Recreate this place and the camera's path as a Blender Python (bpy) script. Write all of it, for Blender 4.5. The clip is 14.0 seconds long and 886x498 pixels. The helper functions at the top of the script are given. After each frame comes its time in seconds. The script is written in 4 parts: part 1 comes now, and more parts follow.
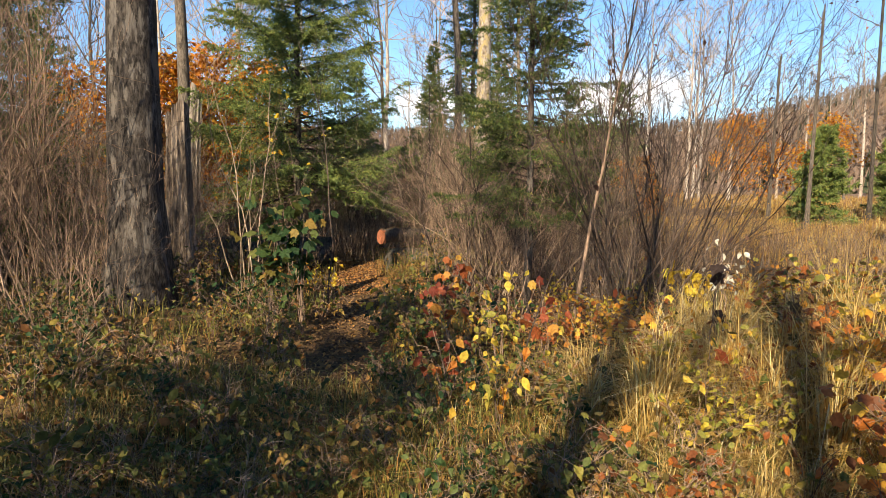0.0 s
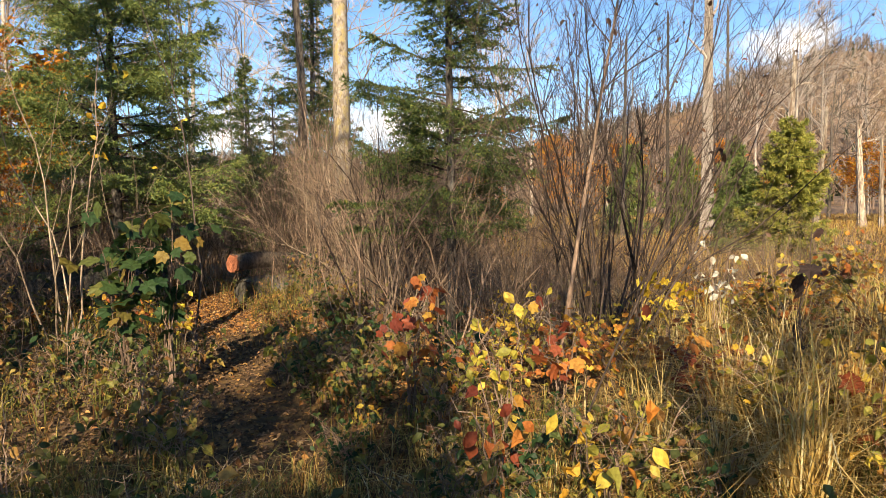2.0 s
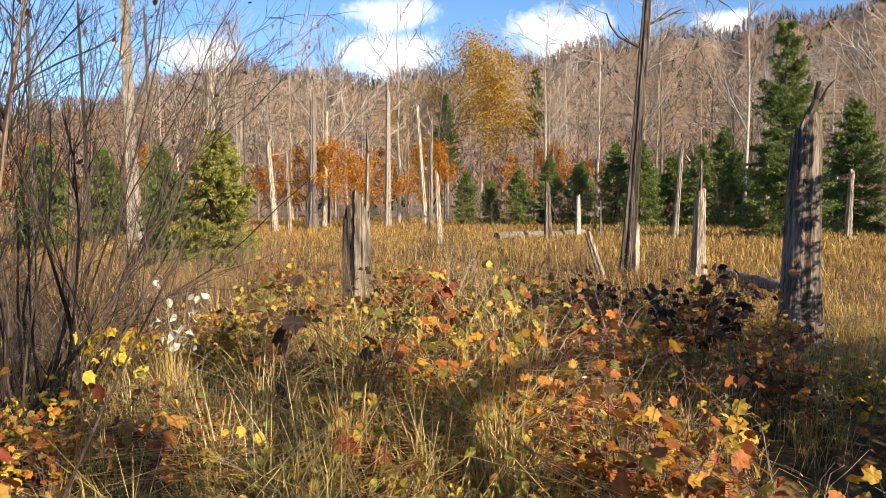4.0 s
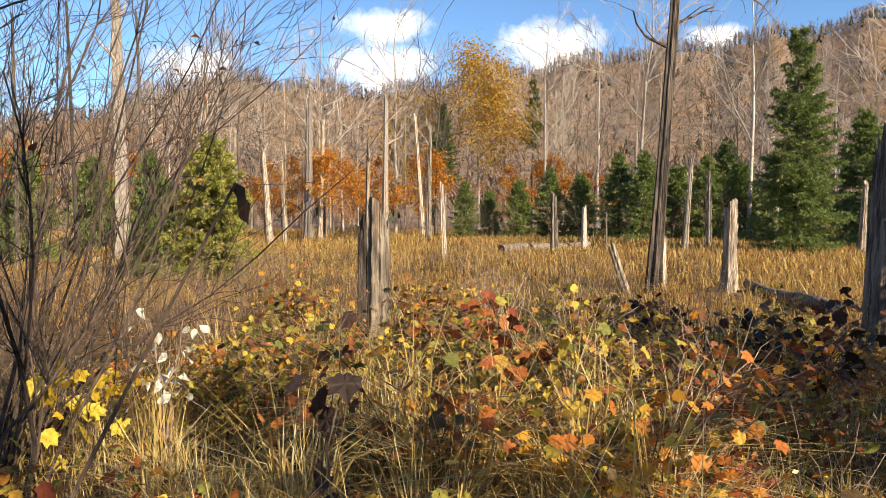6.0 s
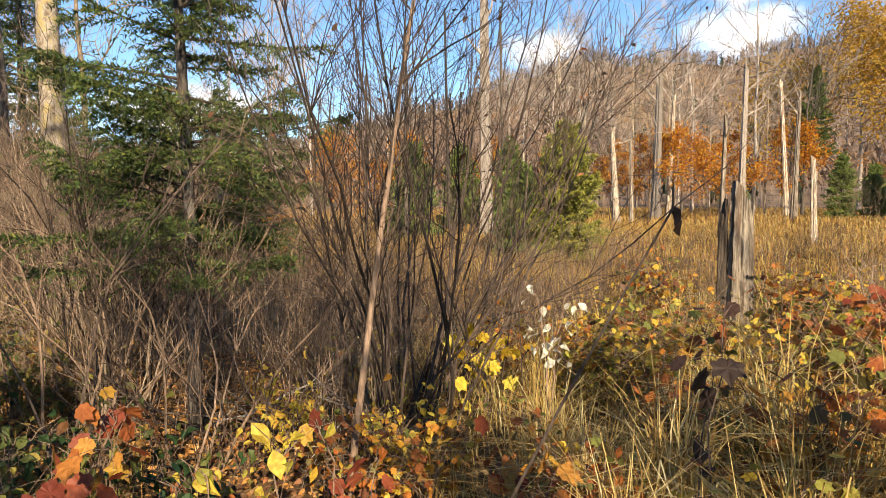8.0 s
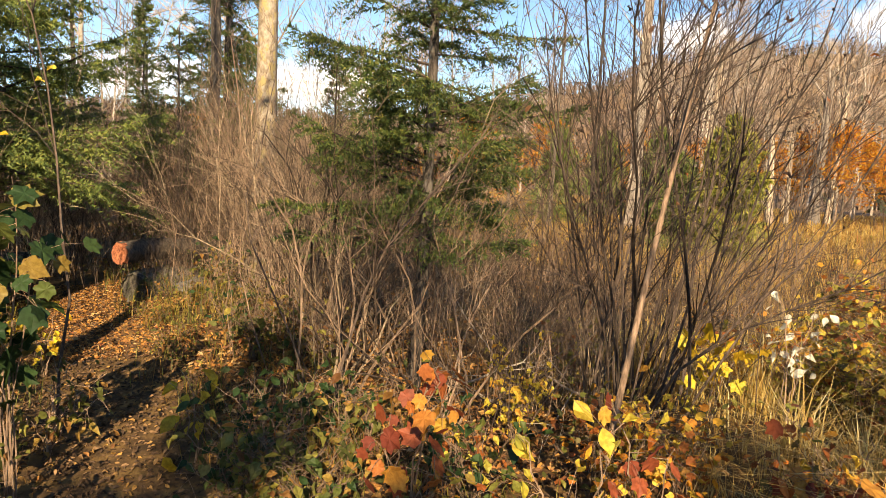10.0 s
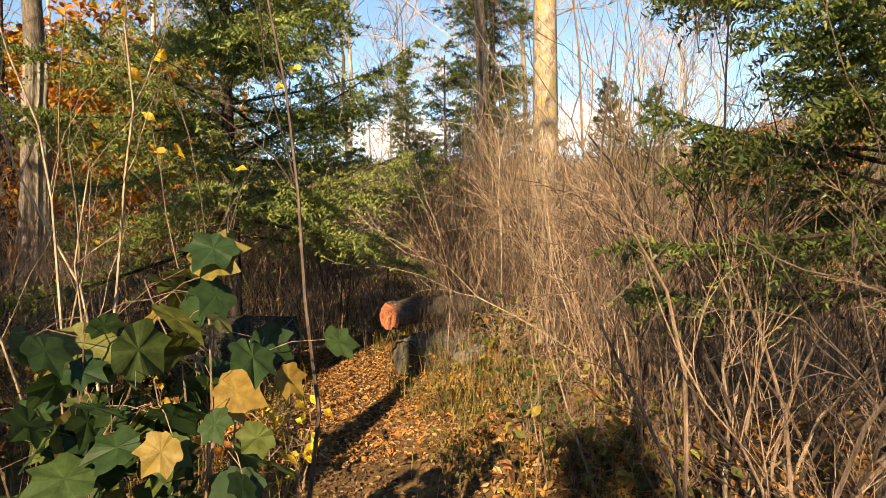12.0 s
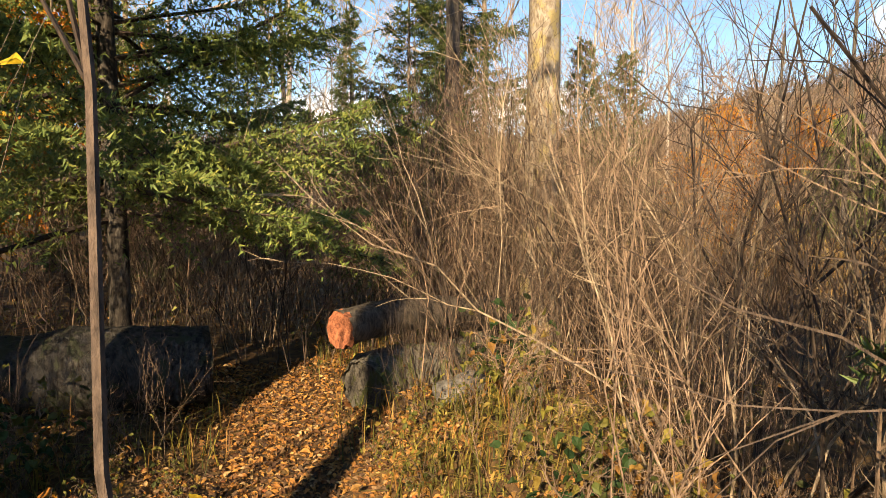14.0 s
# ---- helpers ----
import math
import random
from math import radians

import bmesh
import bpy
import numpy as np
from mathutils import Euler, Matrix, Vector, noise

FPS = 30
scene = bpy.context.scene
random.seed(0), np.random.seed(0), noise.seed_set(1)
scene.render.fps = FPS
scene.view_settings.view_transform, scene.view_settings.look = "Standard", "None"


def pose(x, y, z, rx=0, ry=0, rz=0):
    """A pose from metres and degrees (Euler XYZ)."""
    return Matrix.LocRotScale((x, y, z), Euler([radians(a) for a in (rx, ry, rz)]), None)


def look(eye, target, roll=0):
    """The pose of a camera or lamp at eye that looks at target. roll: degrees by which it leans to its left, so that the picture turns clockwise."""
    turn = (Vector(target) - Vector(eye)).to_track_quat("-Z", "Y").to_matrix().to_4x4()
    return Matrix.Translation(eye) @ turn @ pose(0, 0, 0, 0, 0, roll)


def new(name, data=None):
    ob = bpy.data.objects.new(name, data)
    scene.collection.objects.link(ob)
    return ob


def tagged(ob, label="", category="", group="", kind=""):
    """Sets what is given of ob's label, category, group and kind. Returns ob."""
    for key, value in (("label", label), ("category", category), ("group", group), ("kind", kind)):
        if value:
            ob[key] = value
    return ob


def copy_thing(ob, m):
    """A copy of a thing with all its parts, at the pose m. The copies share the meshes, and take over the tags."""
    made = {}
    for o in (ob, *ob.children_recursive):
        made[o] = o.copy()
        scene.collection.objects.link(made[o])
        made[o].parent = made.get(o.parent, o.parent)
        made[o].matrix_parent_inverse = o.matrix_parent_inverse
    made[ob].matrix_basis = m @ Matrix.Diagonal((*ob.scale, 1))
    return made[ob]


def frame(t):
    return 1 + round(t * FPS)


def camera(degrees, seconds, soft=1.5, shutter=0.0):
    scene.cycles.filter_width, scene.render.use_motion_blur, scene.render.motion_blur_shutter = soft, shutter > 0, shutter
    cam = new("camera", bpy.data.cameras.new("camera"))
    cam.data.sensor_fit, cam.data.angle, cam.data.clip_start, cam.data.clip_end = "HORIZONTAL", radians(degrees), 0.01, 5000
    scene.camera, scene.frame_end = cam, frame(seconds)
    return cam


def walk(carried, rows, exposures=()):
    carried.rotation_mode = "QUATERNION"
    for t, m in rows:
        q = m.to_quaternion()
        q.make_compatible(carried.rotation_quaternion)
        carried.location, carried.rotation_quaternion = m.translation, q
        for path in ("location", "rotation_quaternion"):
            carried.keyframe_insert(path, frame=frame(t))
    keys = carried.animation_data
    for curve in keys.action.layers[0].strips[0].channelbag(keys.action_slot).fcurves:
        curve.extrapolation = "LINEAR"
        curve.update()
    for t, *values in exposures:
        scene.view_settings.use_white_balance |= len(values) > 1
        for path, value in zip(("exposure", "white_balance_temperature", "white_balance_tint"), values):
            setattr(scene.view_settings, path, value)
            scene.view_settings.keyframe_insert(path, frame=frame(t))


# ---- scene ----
cam = camera(66.5, 14.0, soft=0.5)
PATH = [
    (0, (-0.105, -0.456, 1.575), (0.181, 4.505, 1.019), 0.82),
    (0.5, (-0.316, -0.211, 1.486), (0.351, 4.716, 0.953), 1.08),
    (1, (-0.624, 0.085, 1.374), (0.451, 4.908, 0.613), -1.28),
    (1.5, (-0.832, 0.536, 1.361), (0.231, 5.401, 0.911), -1.29),
    (2, (-0.901, 1.054, 1.365), (0.828, 5.732, 1.012), -0.29),
    (2.5, (-0.926, 1.492, 1.378), (1.718, 5.731, 1.17), 1.18),
    (3, (-0.968, 1.615, 1.48), (2.717, 4.988, 1.262), 1.98),
    (3.5, (-0.763, 1.652, 1.521), (3.592, 4.086, 1.191), -0.68),
    (3.7, (-0.682, 1.644, 1.539), (3.811, 3.804, 1.155), -0.42),
    (5.8, (0.146, 2.378, 1.504), (4.851, 4.052, 1.257), 0.17),
    (6, (0.145, 2.381, 1.509), (4.747, 4.318, 1.25), 0.12),
    (6.5, (0.077, 2.369, 1.517), (4.329, 4.981, 1.198), 0.32),
    (7, (0.059, 2.343, 1.528), (4.087, 5.283, 1.173), -0.28),
    (7.5, (-0.02, 2.363, 1.544), (3.572, 5.827, 1.224), 0.74),
    (8, (-0.178, 2.314, 1.574), (2.932, 6.207, 1.16), -0.41),
    (8.3, (-0.598, 2.016, 1.558), (2.555, 5.876, 1.157), -0.51),
    (8.5, (-0.986, 1.904, 1.564), (2.06, 5.846, 1.137), -1.87),
    (8.7, (-1.115, 1.881, 1.611), (1.788, 5.919, 1.093), -0.37),
    (10.8, (-0.651, 3.31, 1.596), (1.065, 7.975, 1.06), 1.21),
    (11, (-0.657, 3.487, 1.594), (0.722, 8.27, 1.123), 0.18),
    (11.5, (-0.667, 3.872, 1.515), (0.376, 8.75, 1.173), 1.87),
    (12, (-0.716, 4.336, 1.485), (-0.075, 9.285, 1.18), -0.51),
    (12.5, (-0.775, 4.811, 1.457), (-0.632, 9.806, 1.279), -0.13),
    (13, (-0.811, 5.19, 1.443), (-0.303, 10.149, 1.057), -2.92),
    (13.5, (-0.787, 5.533, 1.461), (0.148, 10.431, 1.095), 0.50),
    (14, (-0.704, 5.948, 1.446), (0.366, 10.808, 0.967), 0.42),
]
walk(cam, [(t, look(eye, target, roll)) for t, eye, target, roll in PATH], [(0, 0.96, 7400, 10), (2.0, 1.0, 7600, 10), (3.5, 0.97, 7000, 10), (8.0, 0.95, 7500, 10), (8.7, 0.87, 7600, 10), (10.8, 1.25, 9500, 13), (12.5, 1.22, 9500, 13), (14, 1.15, 9000, 12)])

# ---------------------------------------------------------------- light
SUN_AZ, SUN_EL = 25.0, 27.0          # shadows fall 25 degrees to the right of +y
to_sun = Vector((-math.sin(radians(SUN_AZ)) * math.cos(radians(SUN_EL)), -math.cos(radians(SUN_AZ)) * math.cos(radians(SUN_EL)), math.sin(radians(SUN_EL))))
world = bpy.data.worlds.new("autumn_sky")
scene.world = world
world.use_nodes = True
wn = world.node_tree.nodes
sky = wn.new("ShaderNodeTexSky")
sky.sky_type = 'NISHITA'
sky.sun_disc = False
sky.sun_elevation = radians(SUN_EL)
sky.sun_rotation = math.atan2(to_sun.x, to_sun.y)
sky.air_density, sky.dust_density, sky.ozone_density = 1.0, 0.0, 3.5
sky.altitude = 1200
wn["Background"].inputs[1].default_value = 0.1
tint = wn.new("ShaderNodeMix")
tint.data_type, tint.blend_type = 'RGBA', 'MULTIPLY'
tint.inputs[0].default_value, tint.inputs[7].default_value = 1.0, (0.78, 0.98, 1.14, 1)
world.node_tree.links.new(sky.outputs[0], tint.inputs[6])
world.node_tree.links.new(tint.outputs[2], wn["Background"].inputs[0])
sun_data = bpy.data.lights.new("sun", 'SUN')
sun_data.energy, sun_data.angle, sun_data.color = 5.0, radians(0.5), (1.0, 0.88, 0.7)
sun = new("sun", sun_data)
sun.matrix_world = look(Vector((0, 0, 40)) + to_sun * 20, (0, 0, 40))


# ---------------------------------------------------------------- materials
def ramp_set(node, stops):
    els = node.color_ramp.elements
    while len(els) < len(stops):
        els.new(0.5)
    for e, (p, c) in zip(els, stops):
        e.position, e.color = p, (*c, 1)


def base_mat(name, rough=0.8):
    m = bpy.data.materials.new(name)
    m.use_nodes = True
    nt = m.node_tree
    b = nt.nodes["Principled BSDF"]
    b.inputs["Roughness"].default_value = rough
    b.inputs["Specular IOR Level"].default_value = 0.25
    return m, nt, b


def noise_node(nt, scale, detail=4, vec=None, rough=0.6):
    n = nt.nodes.new("ShaderNodeTexNoise")
    n.inputs["Scale"].default_value, n.inputs["Detail"].default_value, n.inputs["Roughness"].default_value = scale, detail, rough
    if vec is not None:
        nt.links.new(vec, n.inputs["Vector"])
    return n


def mix_rgb(nt, a, b, fac, blend='MIX'):
    n = nt.nodes.new("ShaderNodeMix")
    n.data_type, n.blend_type = 'RGBA', blend
    for sock, val in ((n.inputs[0], fac), (n.inputs[6], a), (n.inputs[7], b)):
        if isinstance(val, bpy.types.NodeSocket):
            nt.links.new(val, sock)
        elif isinstance(val, (int, float)):
            sock.default_value = val
        else:
            sock.default_value = (*val, 1)
    return n.outputs[2]


def leaf_mat(name, stops, rough=0.55, through_light=0.35, clump=1.0):
    """Leaves: every leaf its own tint, veined blotches, some light through the blade."""
    m, nt, b = base_mat(name, rough)
    geo = nt.nodes.new("ShaderNodeNewGeometry")
    r = nt.nodes.new("ShaderNodeValToRGB")
    ramp_set(r, stops)
    info = nt.nodes.new("ShaderNodeObjectInfo")
    add = nt.nodes.new("ShaderNodeMath")
    wrap = nt.nodes.new("ShaderNodeMath")
    wrap.operation = 'FRACT'
    own = nt.nodes.new("ShaderNodeMath")
    own.operation = 'MULTIPLY'
    own.inputs[1].default_value = clump
    nt.links.new(geo.outputs["Random Per Island"], own.inputs[0])
    nt.links.new(own.outputs[0], add.inputs[0])
    nt.links.new(info.outputs["Random"], add.inputs[1])
    nt.links.new(add.outputs[0], wrap.inputs[0])
    nt.links.new(wrap.outputs[0], r.inputs[0])
    tc = nt.nodes.new("ShaderNodeTexCoord")
    n = noise_node(nt, 45, 3, tc.outputs["Object"])
    spots = nt.nodes.new("ShaderNodeValToRGB")
    ramp_set(spots, [(0.35, (0.45, 0.38, 0.3)), (0.6, (1, 1, 1))])
    nt.links.new(n.outputs[0], spots.inputs[0])
    col = mix_rgb(nt, r.outputs[0], spots.outputs[0], 0.6, 'MULTIPLY')
    nt.links.new(col, b.inputs["Base Color"])
    tr = nt.nodes.new("ShaderNodeBsdfTranslucent")
    nt.links.new(col, tr.inputs[0])
    mx = nt.nodes.new("ShaderNodeMixShader")
    mx.inputs[0].default_value = through_light
    nt.links.new(b.outputs[0], mx.inputs[1])
    nt.links.new(tr.outputs[0], mx.inputs[2])
    nt.links.new(mx.outputs[0], nt.nodes["Material Output"].inputs[0])
    return m


def bark_mat(name, dark, light, patch=None, scale=9, stretch=0.22, bump=0.6):
    m, nt, b = base_mat(name, 0.85)
    tc = nt.nodes.new("ShaderNodeTexCoord")
    mp = nt.nodes.new("ShaderNodeMapping")
    mp.inputs["Scale"].default_value = (1, 1, stretch)
    nt.links.new(tc.outputs["Object"], mp.inputs[0])
    n = noise_node(nt, scale * 4, 6, mp.outputs[0], 0.7)
    r = nt.nodes.new("ShaderNodeValToRGB")
    ramp_set(r, [(0.38, dark), (0.62, light)])
    nt.links.new(n.outputs[0], r.inputs[0])
    big = noise_node(nt, 11, 6, mp.outputs[0], 0.65)
    col = r.outputs[0]
    if patch:
        pr = nt.nodes.new("ShaderNodeValToRGB")
        ramp_set(pr, [(0.52, (0, 0, 0)), (0.58, (1, 1, 1))])
        nt.links.new(big.outputs[0], pr.inputs[0])
        col = mix_rgb(nt, col, patch, pr.outputs[0])
    info = nt.nodes.new("ShaderNodeObjectInfo")
    var = nt.nodes.new("ShaderNodeMapRange")
    var.inputs[3].default_value, var.inputs[4].default_value = 0.55, 1.45
    nt.links.new(info.outputs["Random"], var.inputs[0])
    hsv = nt.nodes.new("ShaderNodeHueSaturation")
    nt.links.new(var.outputs[0], hsv.inputs["Value"])
    nt.links.new(col, hsv.inputs["Color"])
    nt.links.new(hsv.outputs[0], b.inputs["Base Color"])
    bp = nt.nodes.new("ShaderNodeBump")
    bp.inputs["Strength"].default_value, bp.inputs["Distance"].default_value = bump, 0.02
    nt.links.new(n.outputs[0], bp.inputs["Height"])
    nt.links.new(bp.outputs[0], b.inputs["Normal"])
    return m


def ground_mat():
    m, nt, b = base_mat("leaf_littered_soil", 0.95)
    tc = nt.nodes.new("ShaderNodeTexCoord")
    n = noise_node(nt, 7, 8, tc.outputs["Object"], 0.7)
    r = nt.nodes.new("ShaderNodeValToRGB")
    ramp_set(r, [(0.3, (0.03, 0.02, 0.012)), (0.48, (0.11, 0.065, 0.03)), (0.6, (0.2, 0.12, 0.045)), (0.75, (0.3, 0.2, 0.08))])
    nt.links.new(n.outputs[0], r.inputs[0])
    far = noise_node(nt, 0.045, 6, tc.outputs["Object"], 0.65)
    fr = nt.nodes.new("ShaderNodeValToRGB")
    ramp_set(fr, [(0.35, (0.2, 0.145, 0.105)), (0.5, (0.28, 0.2, 0.14)), (0.6, (0.32, 0.2, 0.1)), (0.72, (0.2, 0.16, 0.1))])
    nt.links.new(far.outputs[0], fr.inputs[0])
    fine = noise_node(nt, 0.55, 9, tc.outputs["Object"], 0.75)
    fz = nt.nodes.new("ShaderNodeValToRGB")
    ramp_set(fz, [(0.36, (0.35, 0.3, 0.28)), (0.62, (1.15, 1.12, 1.1))])
    nt.links.new(fine.outputs[0], fz.inputs[0])
    far_col = mix_rgb(nt, fr.outputs[0], fz.outputs[0], 1.0, 'MULTIPLY')
    ln = nt.nodes.new("ShaderNodeVectorMath")
    ln.operation = 'LENGTH'
    nt.links.new(tc.outputs["Object"], ln.inputs[0])
    mr = nt.nodes.new("ShaderNodeMapRange")
    mr.inputs[1].default_value, mr.inputs[2].default_value = 35, 60
    nt.links.new(ln.outputs["Value"], mr.inputs[0])
    nt.links.new(mix_rgb(nt, r.outputs[0], far_col, mr.outputs[0]), b.inputs["Base Color"])
    bp = nt.nodes.new("ShaderNodeBump")
    bp.inputs["Strength"].default_value, bp.inputs["Distance"].default_value = 0.7, 0.03
    nt.links.new(n.outputs[0], bp.inputs["Height"])
    nt.links.new(bp.outputs[0], b.inputs["Normal"])
    return m


M_GROUND = ground_mat()
M_NEEDLE = leaf_mat("spruce_needles", [(0, (0.05, 0.085, 0.028)), (0.5, (0.095, 0.15, 0.045)), (0.85, (0.16, 0.2, 0.055)), (1, (0.26, 0.25, 0.07))], 0.5, 0.2)
# needle green with golden sunlight mixed into the colour
M_NEEDLE_GOLD = leaf_mat("sun_gilded_needles", [(0, (0.16, 0.2, 0.05)), (0.5, (0.34, 0.36, 0.08)), (1, (0.55, 0.48, 0.12))], 0.5, 0.25)
M_NEEDLE_MID = leaf_mat("light_green_needles", [(0, (0.1, 0.155, 0.05)), (0.5, (0.19, 0.26, 0.08)), (0.85, (0.27, 0.33, 0.09)), (1, (0.38, 0.38, 0.11))], 0.5, 0.25)
M_BARK = bark_mat("grey_brown_bark", (0.05, 0.04, 0.032), (0.18, 0.15, 0.12))
# furrowed bark; its pale patches put sunlit mottles and streaks into the colour
M_BARK_BIG = bark_mat("furrowed_sun_mottled_bark", (0.016, 0.013, 0.011), (0.12, 0.1, 0.085), (0.2, 0.175, 0.15), 7, 0.3, 1.0)
M_BARK_PALE = bark_mat("pale_grey_bark", (0.22, 0.18, 0.15), (0.5, 0.43, 0.36))
M_BIRCH = bark_mat("birch_bark_with_lichen", (0.16, 0.12, 0.085), (0.42, 0.37, 0.3), (0.36, 0.29, 0.14), 5, 0.6, 0.5)
M_TWIG = bark_mat("brown_twig_bark", (0.12, 0.08, 0.055), (0.32, 0.22, 0.155), None, 12)
M_TWIG_DARK = bark_mat("dark_twig_bark", (0.035, 0.026, 0.022), (0.12, 0.085, 0.065), None, 12)
M_TWIG_TAN = bark_mat("tan_twig_bark", (0.17, 0.125, 0.085), (0.44, 0.34, 0.24), None, 12)
M_SNAG = bark_mat("weathered_bare_wood", (0.12, 0.09, 0.065), (0.56, 0.47, 0.36), (0.2, 0.14, 0.1), 6, 0.1, 1.0)
M_SNAG_DARK = bark_mat("dark_weathered_wood", (0.035, 0.027, 0.022), (0.17, 0.13, 0.1), (0.24, 0.19, 0.15), 8, 0.1, 1.0)
M_LOG = bark_mat("mossy_log_bark", (0.045, 0.04, 0.035), (0.2, 0.18, 0.15), (0.09, 0.1, 0.04), 6, 0.5, 1.0)
# darker copy of the log bark, with the spruce's shade in its colour
M_LOG_SHADED = bark_mat("shaded_log_bark", (0.02, 0.018, 0.016), (0.11, 0.1, 0.09), (0.06, 0.065, 0.04), 6, 0.5, 1.0)
M_CUT = bark_mat("reddish_cut_wood", (0.11, 0.035, 0.02), (0.34, 0.125, 0.065), None, 10, 1.0, 0.5)
M_ORANGE = leaf_mat("orange_beech_leaves", [(0, (0.3, 0.1, 0.02)), (0.4, (0.55, 0.2, 0.025)), (0.75, (0.68, 0.3, 0.03)), (1, (0.6, 0.4, 0.06))])
M_YELLOW = leaf_mat("yellow_leaves", [(0, (0.45, 0.27, 0.03)), (0.5, (0.7, 0.5, 0.05)), (1, (0.75, 0.62, 0.1))])
M_MIXED = leaf_mat("mixed_autumn_leaves", [(0, (0.14, 0.06, 0.03)), (0.12, (0.34, 0.11, 0.035)), (0.25, (0.6, 0.2, 0.045)), (0.4, (0.68, 0.36, 0.05)), (0.58, (0.68, 0.5, 0.08)), (0.75, (0.4, 0.36, 0.07)), (0.88, (0.18, 0.2, 0.05)), (1, (0.14, 0.085, 0.035))], clump=0.55)
M_GOLDGREEN = leaf_mat("yellow_green_leaves", [(0, (0.12, 0.14, 0.04)), (0.2, (0.26, 0.26, 0.055)), (0.45, (0.58, 0.47, 0.07)), (0.75, (0.68, 0.5, 0.09)), (0.9, (0.52, 0.26, 0.05)), (1, (0.2, 0.1, 0.035))], clump=0.6)
M_GREEN = leaf_mat("green_leaves", [(0, (0.022, 0.055, 0.022)), (0.55, (0.045, 0.09, 0.03)), (0.85, (0.13, 0.16, 0.045)), (1, (0.3, 0.2, 0.05))])
M_RED = leaf_mat("red_maple_leaves", [(0, (0.2, 0.045, 0.03)), (0.4, (0.38, 0.1, 0.045)), (0.7, (0.54, 0.2, 0.05)), (1, (0.58, 0.36, 0.07))])
M_DARKLEAF = leaf_mat("dark_withered_leaves", [(0, (0.035, 0.025, 0.02)), (0.5, (0.09, 0.052, 0.04)), (0.82, (0.17, 0.085, 0.045)), (1, (0.4, 0.13, 0.04))], 0.6, 0.15)
M_LITTER = leaf_mat("fallen_leaves", [(0, (0.07, 0.035, 0.02)), (0.3, (0.2, 0.1, 0.05)), (0.55, (0.42, 0.19, 0.06)), (0.82, (0.55, 0.28, 0.08)), (0.95, (0.58, 0.42, 0.22)), (1, (0.38, 0.12, 0.05))], 0.7, 0.2)
M_GOLDTREE = leaf_mat("golden_tree_leaves", [(0, (0.4, 0.22, 0.03)), (0.5, (0.6, 0.36, 0.045)), (1, (0.66, 0.46, 0.09))])
# brown of trodden leaves, with the trail's shade mixed into the colour
M_TRODDEN_SHADE = leaf_mat("trodden_shaded_leaves", [(0, (0.05, 0.032, 0.022)), (0.5, (0.14, 0.085, 0.05)), (0.85, (0.28, 0.17, 0.09)), (1, (0.42, 0.24, 0.07))], 0.8, 0.1)
M_WHITE = leaf_mat("bleached_white_leaves", [(0, (0.7, 0.68, 0.56)), (1, (0.85, 0.84, 0.74))], 0.6, 0.3)
M_GRASS = leaf_mat("dry_golden_grass", [(0, (0.28, 0.16, 0.05)), (0.4, (0.6, 0.41, 0.13)), (0.8, (0.76, 0.57, 0.23)), (0.93, (0.78, 0.68, 0.4)), (1, (0.34, 0.33, 0.08))], 0.6, 0.3)
M_SEDGE = leaf_mat("rusty_meadow_plants", [(0, (0.2, 0.1, 0.035)), (0.4, (0.48, 0.28, 0.085)), (0.75, (0.66, 0.44, 0.13)), (0.92, (0.6, 0.5, 0.2)), (1, (0.36, 0.12, 0.05))], 0.7, 0.3)
M_HERB = leaf_mat("low_green_brown_herbs", [(0, (0.06, 0.075, 0.025)), (0.35, (0.15, 0.16, 0.045)), (0.6, (0.33, 0.3, 0.07)), (0.8, (0.4, 0.22, 0.07)), (1, (0.16, 0.07, 0.03))])
M_FARTWIG = leaf_mat("far_bare_twigs", [(0, (0.17, 0.12, 0.095)), (0.5, (0.3, 0.22, 0.175)), (0.85, (0.4, 0.31, 0.25)), (1, (0.42, 0.25, 0.1))], 0.9, 0.2)
M_FARGREEN = leaf_mat("far_conifers", [(0, (0.03, 0.045, 0.025)), (1, (0.07, 0.085, 0.045))], 0.8, 0.1)
M_MOSS = leaf_mat("green_moss", [(0, (0.09, 0.08, 0.025)), (0.5, (0.2, 0.18, 0.045)), (0.8, (0.36, 0.28, 0.08)), (1, (0.46, 0.3, 0.09))], 0.8, 0.2)
M_ROCK = bark_mat("lichened_rock", (0.14, 0.13, 0.12), (0.34, 0.32, 0.29), None, 6, 1.0, 0.8)


def water_mat():
    m, nt, b = base_mat("dark_water", 0.06)
    b.inputs["Base Color"].default_value = (0.012, 0.01, 0.008, 1)
    b.inputs["Specular IOR Level"].default_value = 0.5
    return m


